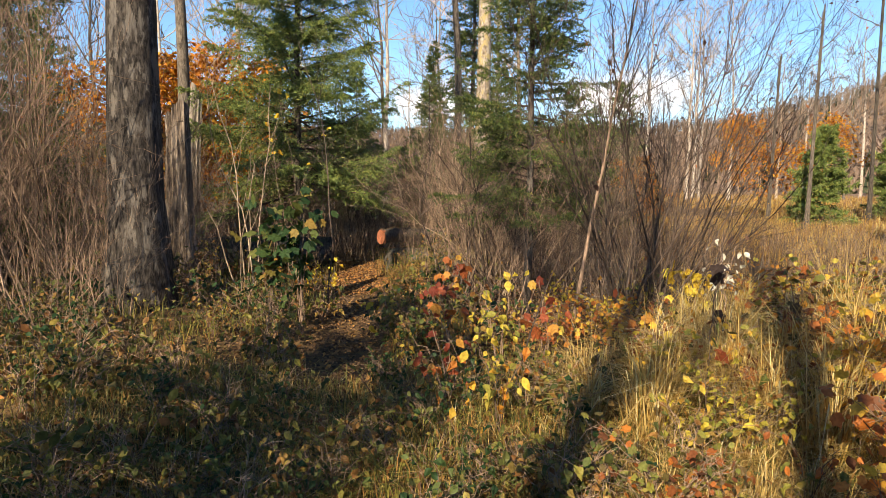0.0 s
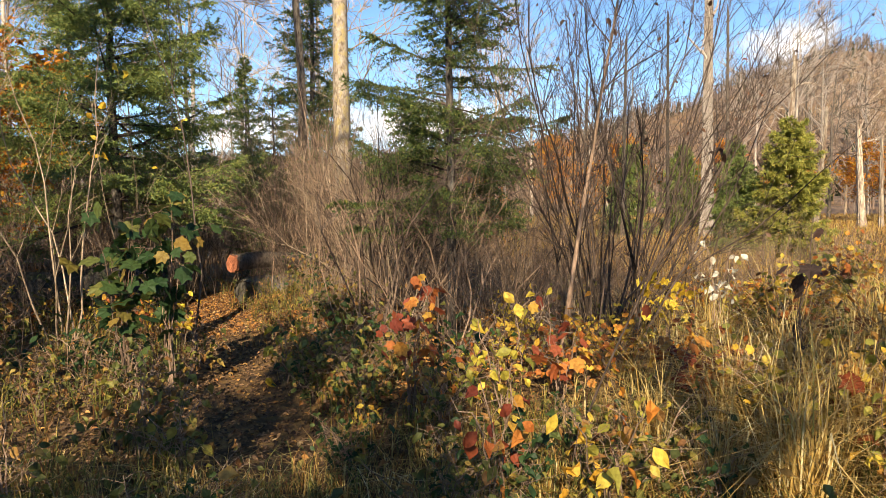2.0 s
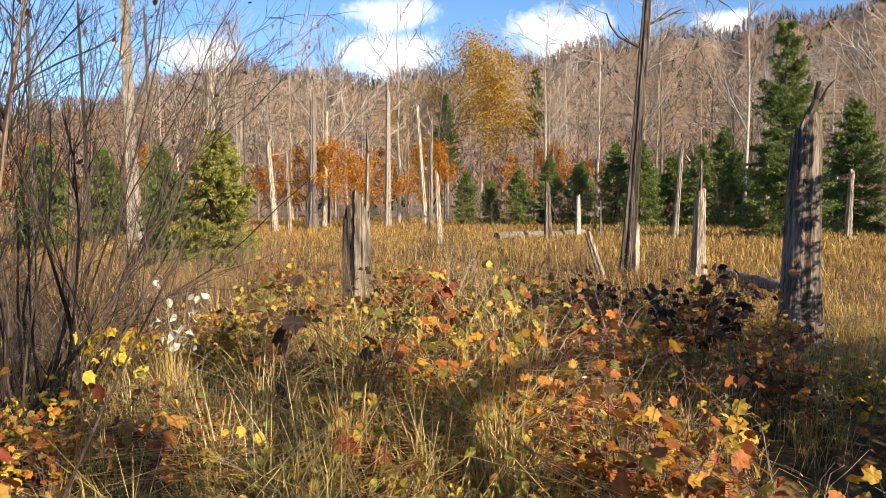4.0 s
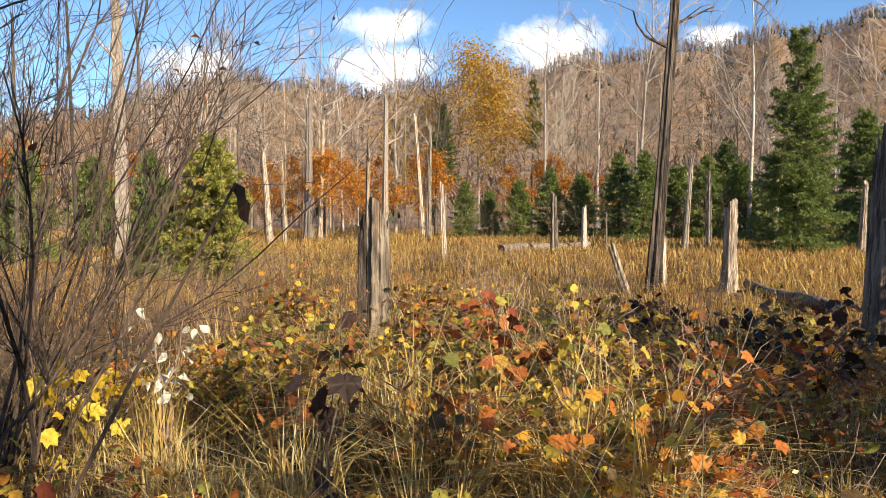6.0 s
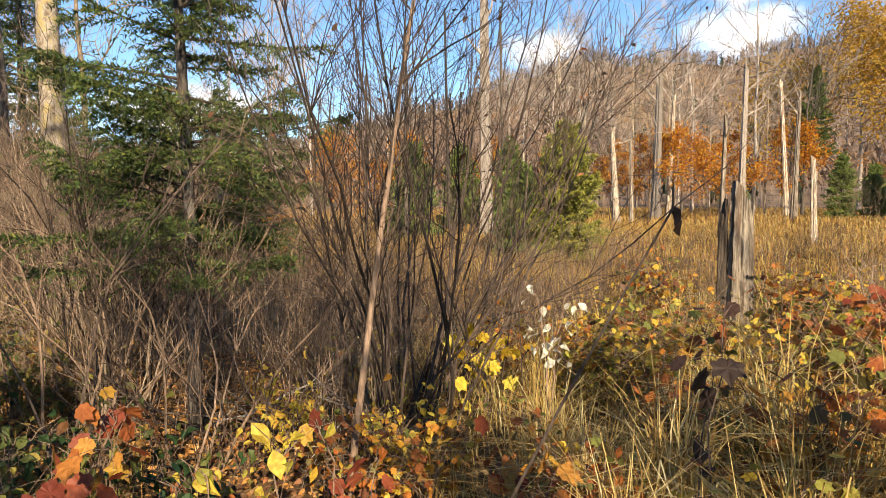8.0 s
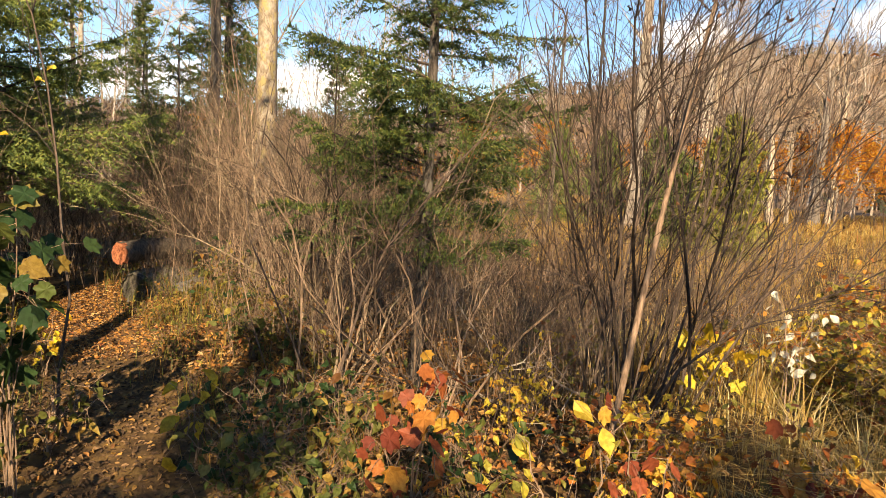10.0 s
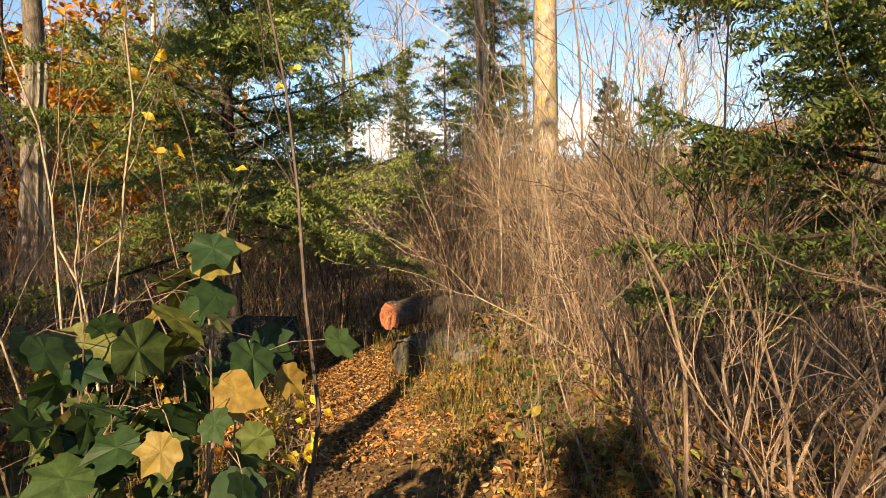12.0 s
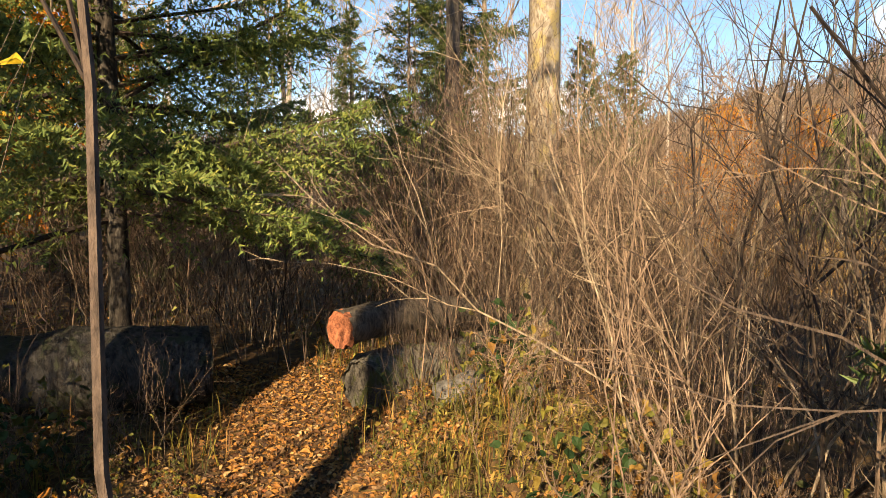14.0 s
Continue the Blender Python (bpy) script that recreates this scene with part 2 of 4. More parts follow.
def cloud_mat():
    m = bpy.data.materials.new("cloud")
    m.use_nodes = True
    nt = m.node_tree
    nt.nodes.remove(nt.nodes["Principled BSDF"])
    tc = nt.nodes.new("ShaderNodeTexCoord")
    n = noise_node(nt, 0.014, 9, tc.outputs["Object"], 0.62)
    soft = nt.nodes.new("ShaderNodeVectorMath")
    soft.operation = 'LENGTH'
    nt.links.new(tc.outputs["UV"], soft.inputs[0])
    edge = nt.nodes.new("ShaderNodeMapRange")
    edge.inputs[1].default_value, edge.inputs[2].default_value, edge.inputs[3].default_value, edge.inputs[4].default_value = 0.25, 1.0, 0.2, -0.34
    nt.links.new(soft.outputs["Value"], edge.inputs[0])
    add = nt.nodes.new("ShaderNodeMath")
    nt.links.new(n.outputs[0], add.inputs[0])
    nt.links.new(edge.outputs[0], add.inputs[1])
    r = nt.nodes.new("ShaderNodeMapRange")
    r.inputs[1].default_value, r.inputs[2].default_value = 0.38, 0.8
    nt.links.new(add.outputs[0], r.inputs[0])
    em = nt.nodes.new("ShaderNodeEmission")
    em.inputs[0].default_value, em.inputs[1].default_value = (0.93, 0.95, 1.0, 1), 0.95
    tr = nt.nodes.new("ShaderNodeBsdfTransparent")
    mx = nt.nodes.new("ShaderNodeMixShader")
    nt.links.new(r.outputs[0], mx.inputs[0])
    nt.links.new(tr.outputs[0], mx.inputs[1])
    nt.links.new(em.outputs[0], mx.inputs[2])
    nt.links.new(mx.outputs[0], nt.nodes["Material Output"].inputs[0])
    return m


# ---------------------------------------------------------------- mesh tools
class Mesh:
    """Gathers vertices and faces; made into one object at the end."""

    def __init__(self):
        self.v, self.f, self.n = [], [], 0

    def put(self, verts, faces):
        self.v.append(np.asarray(verts, float).reshape(-1, 3))
        self.f.extend([[i + self.n for i in q] for q in faces])
        self.n += len(self.v[-1])

    def blades(self, verts, pattern):
        """verts (N, k, 3): N copies of a pattern of faces over k vertices."""
        count, k = verts.shape[:2]
        base = self.n + k * np.arange(count)
        self.v.append(verts.reshape(-1, 3))
        for face in pattern:
            self.f.extend((base[:, None] + np.array(face)[None, :]).tolist())
        self.n += count * k

    def tube(self, pts, radii, sides=5, cap=False, rough=0.0, rng=None):
        pts = np.asarray(pts, float)
        rings = []
        for i, (p, r) in enumerate(zip(pts, radii)):
            d = pts[min(i + 1, len(pts) - 1)] - pts[max(i - 1, 0)]
            d /= np.linalg.norm(d) + 1e-9
            a = np.cross(d, (0.31, 0.95, 0.05) if abs(d[2]) > 0.6 else (0, 0, 1))
            a /= np.linalg.norm(a) + 1e-9
            b = np.cross(d, a)
            ang = np.linspace(0, 2 * math.pi, sides, endpoint=False)
            rr = r * (1 + (rng.normal(0, rough, sides) if rough else 0)) * np.ones(sides)
            rings.append(p + (np.cos(ang) * rr)[:, None] * a + (np.sin(ang) * rr)[:, None] * b)
        faces = []
        for i in range(len(pts) - 1):
            for s in range(sides):
                t = (s + 1) % sides
                faces.append((i * sides + s, i * sides + t, (i + 1) * sides + t, (i + 1) * sides + s))
        if cap:
            faces.append(tuple(range(sides))[::-1])
            faces.append(tuple((len(pts) - 1) * sides + s for s in range(sides)))
        self.put(np.concatenate(rings), faces)

    def data(self, name, material, smooth=False):
        me = bpy.data.meshes.new(name)
        me.from_pydata(np.concatenate(self.v) if self.v else [], [], self.f)
        me.materials.append(material)
        if smooth:
            me.polygons.foreach_set("use_smooth", [True] * len(me.polygons))
        me.update()
        return me


def part(name, mesh, material, parent=None, label="", smooth=False):
    ob = new(name, mesh.data(name, material, smooth))
    if parent is not None:
        ob.parent = parent
        if name in ("canework", "brushwood", "branchwork", "foliage", "needle_crown", "needle_spray", "crown"):
            tagged(ob, kind="stuff")
    return tagged(ob, label) if label else ob


def thing(name, m, label, category, group="", kind=""):
    ob = new(name)
    ob.matrix_basis = m
    return tagged(ob, label, category, group, kind)


def unit(a):
    return a / (np.linalg.norm(a, axis=-1, keepdims=True) + 1e-9)


LEAF_OVAL = np.array([(0, 0, 0), (0.2, 0.33, 0.06), (0.25, 0.68, 0.05), (0, 1.0, -0.1), (-0.25, 0.68, 0.05), (-0.2, 0.33, 0.06), (0, 0.5, 0)])
FACE_OVAL = [(0, 1, 2, 6), (6, 2, 3), (3, 4, 6), (6, 4, 5, 0)]
_th = np.linspace(-math.pi * 0.93, math.pi * 0.93, 27)
_lobe = np.max([w * np.exp(-((_th - c) / s) ** 2) for c, w, s in ((0, 0.5, 0.42), (0.95, 0.43, 0.4), (-0.95, 0.43, 0.4), (1.95, 0.34, 0.45), (-1.95, 0.34, 0.45))], axis=0)
_r = 0.22 + np.maximum(_lobe * 0.85, 0.2) * (1 + 0.07 * np.where(np.arange(27) % 2, 1, -1))
LEAF_MAPLE = np.array([(0, 0.36, 0.0)] + [(r * math.sin(a), 0.36 + r * math.cos(a) * 0.95, 0.1 * abs(math.sin(2.5 * a)) * r - 0.16 * r * r) for r, a in zip(_r, _th)] + [(0, 0.02, -0.02)])
FACE_MAPLE = [(0, k + 1, k) for k in range(1, 27)] + [(0, 1, 28), (0, 28, 27)]
_h = [(0.13, 0.08), (0.27, 0.24), (0.33, 0.42), (0.3, 0.6), (0.2, 0.78), (0.08, 0.92)]
LEAF_FINE = np.array([(0, -0.05, 0)] + [(x, y, 0.12 * x + 0.05 * math.sin(9 * y)) for x, y in _h] + [(0, 1.06, -0.16)] + [(-x, y, 0.12 * x - 0.04 * math.sin(8 * y)) for x, y in _h[::-1]] + [(0, 0.3, -0.01), (0, 0.62, -0.04)])
FACE_FINE = [(0, 1, 2, 14), (14, 2, 3, 4, 15), (15, 4, 5, 6, 7), (0, 14, 12, 13), (14, 15, 10, 11, 12), (15, 7, 8, 9, 10)]
LEAF_SMALL = np.array([(0, 0, 0), (0.3, 0.5, 0.05), (0, 1, 0), (-0.3, 0.5, 0.05)])
FACE_SMALL = [(0, 1, 2, 3)]


def leaves(mesh, centres, size, rng, kind="oval", tilt=0.8, hang=0.3):
    """Leaves at the centres, most of them facing up, each turned and drooping in its own way."""
    centres = np.asarray(centres, float).reshape(-1, 3)
    n = len(centres)
    tpl, faces = {"oval": (LEAF_OVAL, FACE_OVAL), "maple": (LEAF_MAPLE, FACE_MAPLE), "small": (LEAF_SMALL, FACE_SMALL), "fine": (LEAF_FINE, FACE_FINE)}[kind]
    az = rng.uniform(0, 2 * math.pi, n)
    along = unit(np.stack([np.cos(az), np.sin(az), rng.normal(-hang, 0.45, n)], -1))
    up = unit(np.stack([rng.normal(0, tilt, n), rng.normal(0, tilt, n) - 0.35, np.ones(n)], -1))
    side = unit(np.cross(along, up))
    up = np.cross(side, along)
    s = size * rng.uniform(0.6, 1.25, n)
    curl = rng.uniform(0.2, 1.8 if kind == "maple" else 4.0, n)[:, None]
    v = (centres[:, None] + s[:, None, None] * (tpl[None, :, 0, None] * side[:, None] + tpl[None, :, 1, None] * along[:, None]
         + (tpl[None, :, 2] * curl)[..., None] * up[:, None]))
    mesh.blades(v, faces)


def grass(mesh, roots, height, rng, width=0.006, lean=0.45):
    """Bent blades with their roots at the given places."""
    roots = np.asarray(roots, float).reshape(-1, 3)
    n = len(roots)
    az = rng.uniform(0, 2 * math.pi, n)
    out = np.stack([np.cos(az), np.sin(az), 0 * az], -1)
    side = np.stack([-np.sin(az), np.cos(az), 0 * az], -1)
    h = height * rng.uniform(0.5, 1.2, n)[:, None]
    b = lean * rng.uniform(0.2, 1.4, n)[:, None]
    up = np.array([0, 0, 1.0])
    w = width * rng.uniform(0.6, 1.3, n)[:, None]
    mid = roots + h * (0.55 * up + 0.2 * b * out)
    tip = roots + h * ((1 - 0.35 * b) * up + 0.9 * b * out)
    v = np.stack([roots - side * w, roots + side * w, mid + side * w * 0.8, mid - side * w * 0.8, tip], 1)
    mesh.blades(v, [(0, 1, 2, 3), (3, 2, 4)])


# ---------------------------------------------------------------- ground
BEAR = [-180, -60, 0, 20, 27, 34, 38, 41, 44, 48, 51, 55, 59, 65, 68, 73, 77, 81, 85, 91, 97, 105, 120, 150, 180]
ELEV = [3, 3, 3.0, 3.4, 3.9, 5.8, 6.7, 7.3, 8.7, 9.8, 10.1, 9.9, 9.5, 9.8, 10.4, 10.8, 11.5, 12.0, 12.1, 12.4, 12.8, 13.2, 12, 6, 3]
TRAIL = [(0.25, -2.5), (-0.1, -0.5), (-0.6, 1.2), (-0.85, 2.4), (-0.55, 3.6), (-0.6, 5.0), (-0.68, 7.0), (-0.78, 8.6), (-0.85, 10.4), (-1.3, 13.0), (-1.2, 17)]


def smooth01(x):
    x = np.clip(x, 0, 1)
    return x * x * (3 - 2 * x)


def trail_off(x, y):
    tx = np.interp(y, [p[1] for p in TRAIL], [p[0] for p in TRAIL])
    return np.asarray(x) - tx


def ground_z(x, y):
    x, y = np.asarray(x, float), np.asarray(y, float)
    r = np.hypot(x, y - 3)
    b = np.degrees(np.arctan2(x, y - 3))
    hill = 400 * np.tan(np.radians(np.interp(b, BEAR, ELEV))) * smooth01((r - 70) / 330) ** 1.35
    hill *= 1 + 0.025 * np.sin(b * 0.9) + 0.014 * np.sin(b * 2.3 + 1)
    hill = hill - np.where(r > 420, (r - 420) * 0.12, 0)
    local = 0.05 * np.sin(x * 1.3 + 0.4 * y) * np.sin(y * 1.1 - 0.3 * x) + 0.03 * np.sin(3.1 * x + 1) * np.sin(2.7 * y)
    off = trail_off(x, y)
    near = np.exp(-((y - 5) / 9) ** 2)
    local = local * (1 - 0.8 * np.exp(-(off / 0.35) ** 2)) + near * 0.12 * smooth01((np.abs(off) - 0.28) / 0.5)
    local = local + 0.26 * np.exp(-((x - 0.35) ** 2 + (y - 9.0) ** 2) / 0.35) + 0.22 * np.exp(-((x - 3.2) ** 2 + (y - 3.2) ** 2) / 5)
    local = local - 0.35 * np.exp(-((x - 2.8) ** 2 + ((y - 0.5) * 0.8) ** 2) / 1.1) - 0.25 * np.exp(-((x - 2.0) ** 2 + (y - 6.6) ** 2) / 0.5)
    return local * smooth01((60 - r) / 30) + hill


def build_ground():
    u = np.linspace(-1, 1, 231)
    s = np.sinh(u * 7.0) / np.sinh(7.0) * 1500
    gx, gy = np.meshgrid(s + 0.5, s + 4.0)
    v = np.stack([gx, gy, ground_z(gx, gy)], -1).reshape(-1, 3)
    n = len(u)
    i = (np.arange(n - 1)[:, None] * n + np.arange(n - 1)[None, :]).ravel()
    me = bpy.data.meshes.new("ground")
    me.from_pydata(v, [], np.stack([i, i + 1, i + n + 1, i + n], -1).tolist())
    me.materials.append(M_GROUND)
    me.polygons.foreach_set("use_smooth", [True] * len(me.polygons))
    tagged(new("ground", me), "leaf-littered forest soil rising to a wooded hill", "ground", kind="structure")


build_ground()


def gz(x, y):
    return float(ground_z(x, y))


def at(x, y, turn=0.0, scale=1.0, sink=0.02, lean=(0, 0)):
    return pose(x, y, gz(x, y) - sink, lean[0], lean[1], turn) @ Matrix.Scale(scale, 4)


def put_copy(ob, m, name=""):
    c = copy_thing(ob, m)
    c.scale = m.to_scale()
    return c


# ---------------------------------------------------------------- trees
def needle_blades(green, tp, td, tl, rng, needle, per):
    """Needles all round every twig."""
    idx = np.repeat(np.arange(len(tp)), per)
    f = np.tile(np.linspace(0.02, 1, per), len(tp)) + rng.normal(0, 0.02, len(idx))
    p = tp[idx] + td[idx] * (tl[idx] * f)[:, None]
    p[:, 2] -= 0.12 * (f ** 2) * tl[idx]
    rd = unit(rng.normal(0, 1, (len(idx), 3)))
    side = unit(np.cross(td[idx], rd))
    nd = unit(td[idx] * 0.75 + side + np.array([0, 0, 0.1]))
    w = unit(np.cross(nd, rd)) * needle * 0.17
    ln = needle * rng.uniform(0.7, 1.3, len(idx))[:, None]
    green.blades(np.stack([p - w, p + w, p + nd * ln], 1), [(0, 1, 2)])


def spruce(name, m, height, radius, seed, label, density=1.0, needle=0.034, material=None, group="", bare=0.05, gaps=0.0, split=False):
    """Trunk, whorls of drooping boughs, and needles along every twig."""
    rng = np.random.default_rng(seed)
    ob = thing(name, m, label, "tree", group)
    trunk, wood, green = Mesh(), Mesh(), Mesh()
    zs = np.linspace(0, height, 9)
    trunk.tube(np.stack([0.015 * np.sin(zs * 1.7), 0.015 * np.cos(zs * 1.3), zs], -1), 0.0085 * height * (1 - zs / height) ** 0.8 + 0.006, 8)
    part("trunk", trunk, M_BARK_BIG, ob, smooth=True)
    per = max(8, int(24 * density ** 0.5))
    z = height * bare
    while z < height * 0.985:
        k = 1 - z / height
        for _ in range(rng.integers(4, 7)):
            if rng.random() < gaps:
                continue
            az, ln = rng.uniform(0, 2 * math.pi), radius * (k ** 0.75) * rng.uniform(0.5, 1.12) * (0.75 if k > 0.9 else 1) + 0.06
            rise = 0.65 * (1 - k) - 0.12 * k + rng.normal(0, 0.2)
            t = np.linspace(0, 1, 6)[:, None]
            d = np.array([math.cos(az), math.sin(az), 0])
            zz = z + rng.normal(0, 0.07)
            pts = np.array([0, 0, zz]) + ln * (t * d + np.array([0, 0, 1]) * (rise * t - 0.3 * k * t ** 2 + 0.3 * k * t ** 3))
            if split:
                wood, green = Mesh(), Mesh()
            wood.tube(pts, np.linspace(0.009 * ln + 0.0025, 0.0018, 6), 4)
            n = max(6, int(ln / 0.026 * density))
            ts = np.sort(rng.uniform(0.08, 1, n))
            p = np.stack([np.interp(ts, t[:, 0], pts[:, i]) for i in range(3)], -1)
            sd = np.array([-d[1], d[0], 0])
            sg = np.where(np.arange(n) % 2 == 0, 1, -1)[:, None]
            dirs = unit(0.75 * d + sg * sd * rng.uniform(0.35, 1.1, (n, 1)) + np.array([0, 0, 1]) * rng.normal(-0.1, 0.25, (n, 1)))
            tl = (0.09 + 0.4 * ln * (1 - ts) ** 0.7 + 0.02) * rng.uniform(0.6, 1.2, n)
            tp, td, tl = np.concatenate([p, pts[3:5]]), np.concatenate([dirs, unit(pts[4:6] - pts[3:5])]), np.concatenate([tl, [0.22 * ln + 0.02, 0.24 * ln + 0.05]])
            needle_blades(green, tp, td, tl, rng, needle, per)
            e = tp + td * tl[:, None]
            wv = unit(np.cross(td, (0, 0, 1.0))) * 0.0022
            wood.blades(np.stack([tp - wv, tp + wv, e], 1), [(0, 1, 2)])
            if split:
                bough = part("bough", wood, M_TWIG_DARK, ob)
                part("needle_spray", green, material or M_NEEDLE, bough)
        z += rng.uniform(0.4, 0.8) * (0.085 * height ** 0.5 + 0.02 * k * height / 4)
    if not split:
        part("branchwork", wood, M_TWIG_DARK, ob)
        part("needle_crown", green, material or M_NEEDLE, ob, "green needles")
    return ob


def grow(mesh, p, d, length, radius, depth, rng, tips, spread=0.55, rise=0.25, sides=5, wander=0.12, kids=(3, 5), thin=0.58, least=0.0018):
    """One limb and, up to depth, those that spring from it. Tips gathers the ends of the thinnest."""
    n = 5 if depth > 1 else 4 if depth else 3
    pts, q = [np.array(p, float)], np.array(d, float)
    for _ in range(n):
        q = unit(q + rng.normal(0, wander, 3) + np.array([0, 0, rise * 0.12]))
        pts.append(pts[-1] + q * length / n)
    rad = np.linspace(radius, radius * (0.45 if depth else 0.25), n + 1)
    mesh.tube(pts, rad, max(3, sides))
    tips.append((pts[-1], q))
    if depth <= 0:
        return
    for _ in range(rng.integers(*kids)):
        i = rng.integers(1, n + 1)
        az = unit(np.cross(q, rng.normal(0, 1, 3)))
        nd = unit(unit(pts[i] - pts[i - 1]) + az * spread * rng.uniform(0.6, 1.4) + np.array([0, 0, rise]) * rng.random())
        grow(mesh, pts[i], nd, length * thin * rng.uniform(0.75, 1.25), max(rad[i] * 0.62, least), depth - 1, rng, tips, spread, rise, sides - 1, wander * 1.15, kids, thin, least)


def bare_tree(name, m, height, seed, label, bark=None, girth=0.016, start=0.4, limbs=9, group="", leaf=None, leaf_n=0, leaf_size=0.09, depth=2, spread=0.5, low=0.0, least=0.003, loose=0.035):
    rng = np.random.default_rng(seed)
    ob = thing(name, m, label, "tree", group)
    trunk, crown, tips = Mesh(), Mesh(), []
    zs = np.linspace(0, height, 12)
    wob = np.cumsum(rng.normal(0, 0.008 * height, (12, 2)), 0) * (zs / height)[:, None]
    pts = np.stack([wob[:, 0] - wob[0, 0], wob[:, 1] - wob[0, 1], zs], -1)
    r = girth * height * (1 - 0.86 * zs / height)
    r[0] *= 1.35
    trunk.tube(pts, r, 10)
    for i in range(limbs):
        t = start + (1 - start) * (i + rng.random()) / limbs
        p = np.array([np.interp(t * height, zs, pts[:, k]) for k in range(3)])
        az = rng.uniform(0, 2 * math.pi)
        d = unit(np.array([math.cos(az), math.sin(az), rng.uniform(0.35, 1.2)]))
        grow(crown, p, d, height * (0.3 * (1.15 - t) + 0.1) * rng.uniform(0.7, 1.2), np.interp(t * height, zs, r) * 0.5, depth, rng, tips, spread, least=least)
    part("trunk", trunk, bark or M_BARK, ob, smooth=True)
    part("crown", crown, bark or M_BARK, ob, "bare branches and twigs")
    if leaf:
        fol = Mesh()
        tp = np.array([t[0] for t in tips])
        c = tp[rng.integers(0, len(tp), leaf_n)] + rng.normal(0, loose * height, (leaf_n, 3))
        c = c[c[:, 2] > low]
        leaves(fol, c, leaf_size, rng, "oval")
        part("foliage", fol, leaf, ob, "autumn leaves")
    return ob


def wand_shrub(name, m, height, seed, label, stems=14, base=0.25, bark=None, twigs=5, fan=0.35, leaf=None, leaf_n=0, leaf_size=0.05, rad=0.006, group="", depth=1, kind="oval", split=True, drift=(0, 0), crook=0.11):
    """Many stems from one root, each with side twigs."""
    rng = np.random.default_rng(seed)
    ob = thing(name, m, label, "shrub", group)
    wood, tips = Mesh(), []
    for _ in range(stems):
        if split:
            wood = Mesh()
        a, rr = rng.uniform(0, 2 * math.pi), base * math.sqrt(rng.random())
        p = np.array([rr * math.cos(a), rr * math.sin(a), 0])
        d = unit(np.array([math.cos(a) * fan * rng.uniform(0.2, 1.3), math.sin(a) * fan * rng.uniform(0.2, 1.3), 1]) + np.array([drift[0], drift[1], 0]) * rng.uniform(0.3, 1.4) + rng.normal(0, 0.08, 3))
        ln = height * rng.uniform(0.55, 1.1)
        n, pts, q = 8, [p], d
        for _ in range(n):
            q = unit(q + rng.normal(0, crook, 3) + np.array([0, 0, 0.04]))
            pts.append(pts[-1] + q * ln / n)
        r0 = rad * rng.uniform(0.6, 1.3)
        rads = np.linspace(r0, r0 * 0.3, n + 1)
        wood.tube(pts, rads, 5)
        tips.append((pts[-1], q))
        if stems == 1:
            part("stem", wood, bark or M_TWIG, ob)
            wood = Mesh()
        for _ in range(twigs):
            i = rng.integers(3, n + 1)
            az = unit(np.cross(q, rng.normal(0, 1, 3)))
            grow(wood, pts[i], unit(q + az * rng.uniform(0.35, 0.9) + np.array([0, 0, 0.2])), ln * rng.uniform(0.12, 0.32), rads[i] * 0.6, depth, rng, tips, 0.6, 0.2, 3, 0.12, (1, 4), 0.55)
        if split:
            part("stem" if stems > 1 else "branchwork", wood, bark or M_TWIG, ob)
    if not split:
        part("brushwood", wood, bark or M_TWIG, ob)
    if leaf:
        fol = Mesh()
        tp = np.array([t[0] for t in tips])
        leaves(fol, tp[rng.integers(0, len(tp), leaf_n)] + rng.normal(0, 0.04, (leaf_n, 3)), leaf_size, rng, kind)
        part("foliage", fol, leaf, ob)
    return ob


def leafy_bush(name, m, height, width, seed, label, leaf, count=110, leaf_size=0.06, kind="maple", canes=9, bark=None, group="", category="bush", split=False, hang=0.5, low=0.3):
    """Arching canes with leaves on short stalks along their upper parts."""
    rng = np.random.default_rng(seed)
    ob = thing(name, m, label, category, group)
    wood, fol, spots = Mesh(), Mesh(), []
    for _ in range(canes):
        az = rng.uniform(0, 2 * math.pi)
        d = np.array([math.cos(az), math.sin(az), 0])
        reach, h = width * rng.uniform(0.3, 1), height * rng.uniform(0.6, 1.15)
        t = np.linspace(0, 1, 8)
        pts = d[None] * (reach * t ** 1.5)[:, None] + np.array([0, 0, 1.0]) * (h * (t * (1.55 - 0.6 * t)))[:, None] + rng.normal(0, 0.012, (8, 3))
        pts[0] = d * 0.04 * rng.random()
        wood.tube(pts, np.linspace(0.0045, 0.0015, 8), 4)
        for _ in range(count // canes):
            s = rng.uniform(low, 1.0)
            p = np.array([np.interp(s, t, pts[:, k]) for k in range(3)])
            e = p + rng.normal(0, 0.05 + 0.07 * width, 3)
            wood.tube([p, (p + e) / 2 + (0, 0, 0.012), e], (0.0014, 0.0012, 0.0009), 3)
            spots.append(e)
    part("canework", wood, bark or M_TWIG, ob)
    if split:
        for s in spots:
            one = Mesh()
            leaves(one, [s], leaf_size, rng, kind, 0.7, hang)
            part("leaf", one, leaf, ob)
        return ob
    leaves(fol, np.array(spots), leaf_size, rng, kind, 0.8, hang)
    part("foliage", fol, leaf, ob)
    return ob


def snag(name, m, height, radius, seed, label, bark=None, jag=0.25, lean=(0, 0), taper=0.75, branches=(), hollow=False, category="dead tree", group=""):
    """A dead standing trunk, fluted, with a splintered top and a few broken limbs."""
    rng = np.random.default_rng(seed)
    ob = thing(name, m, label, category, group)
    body = Mesh()
    sides, rings = 30, 26
    ph = rng.uniform(0, 6.28, 3)
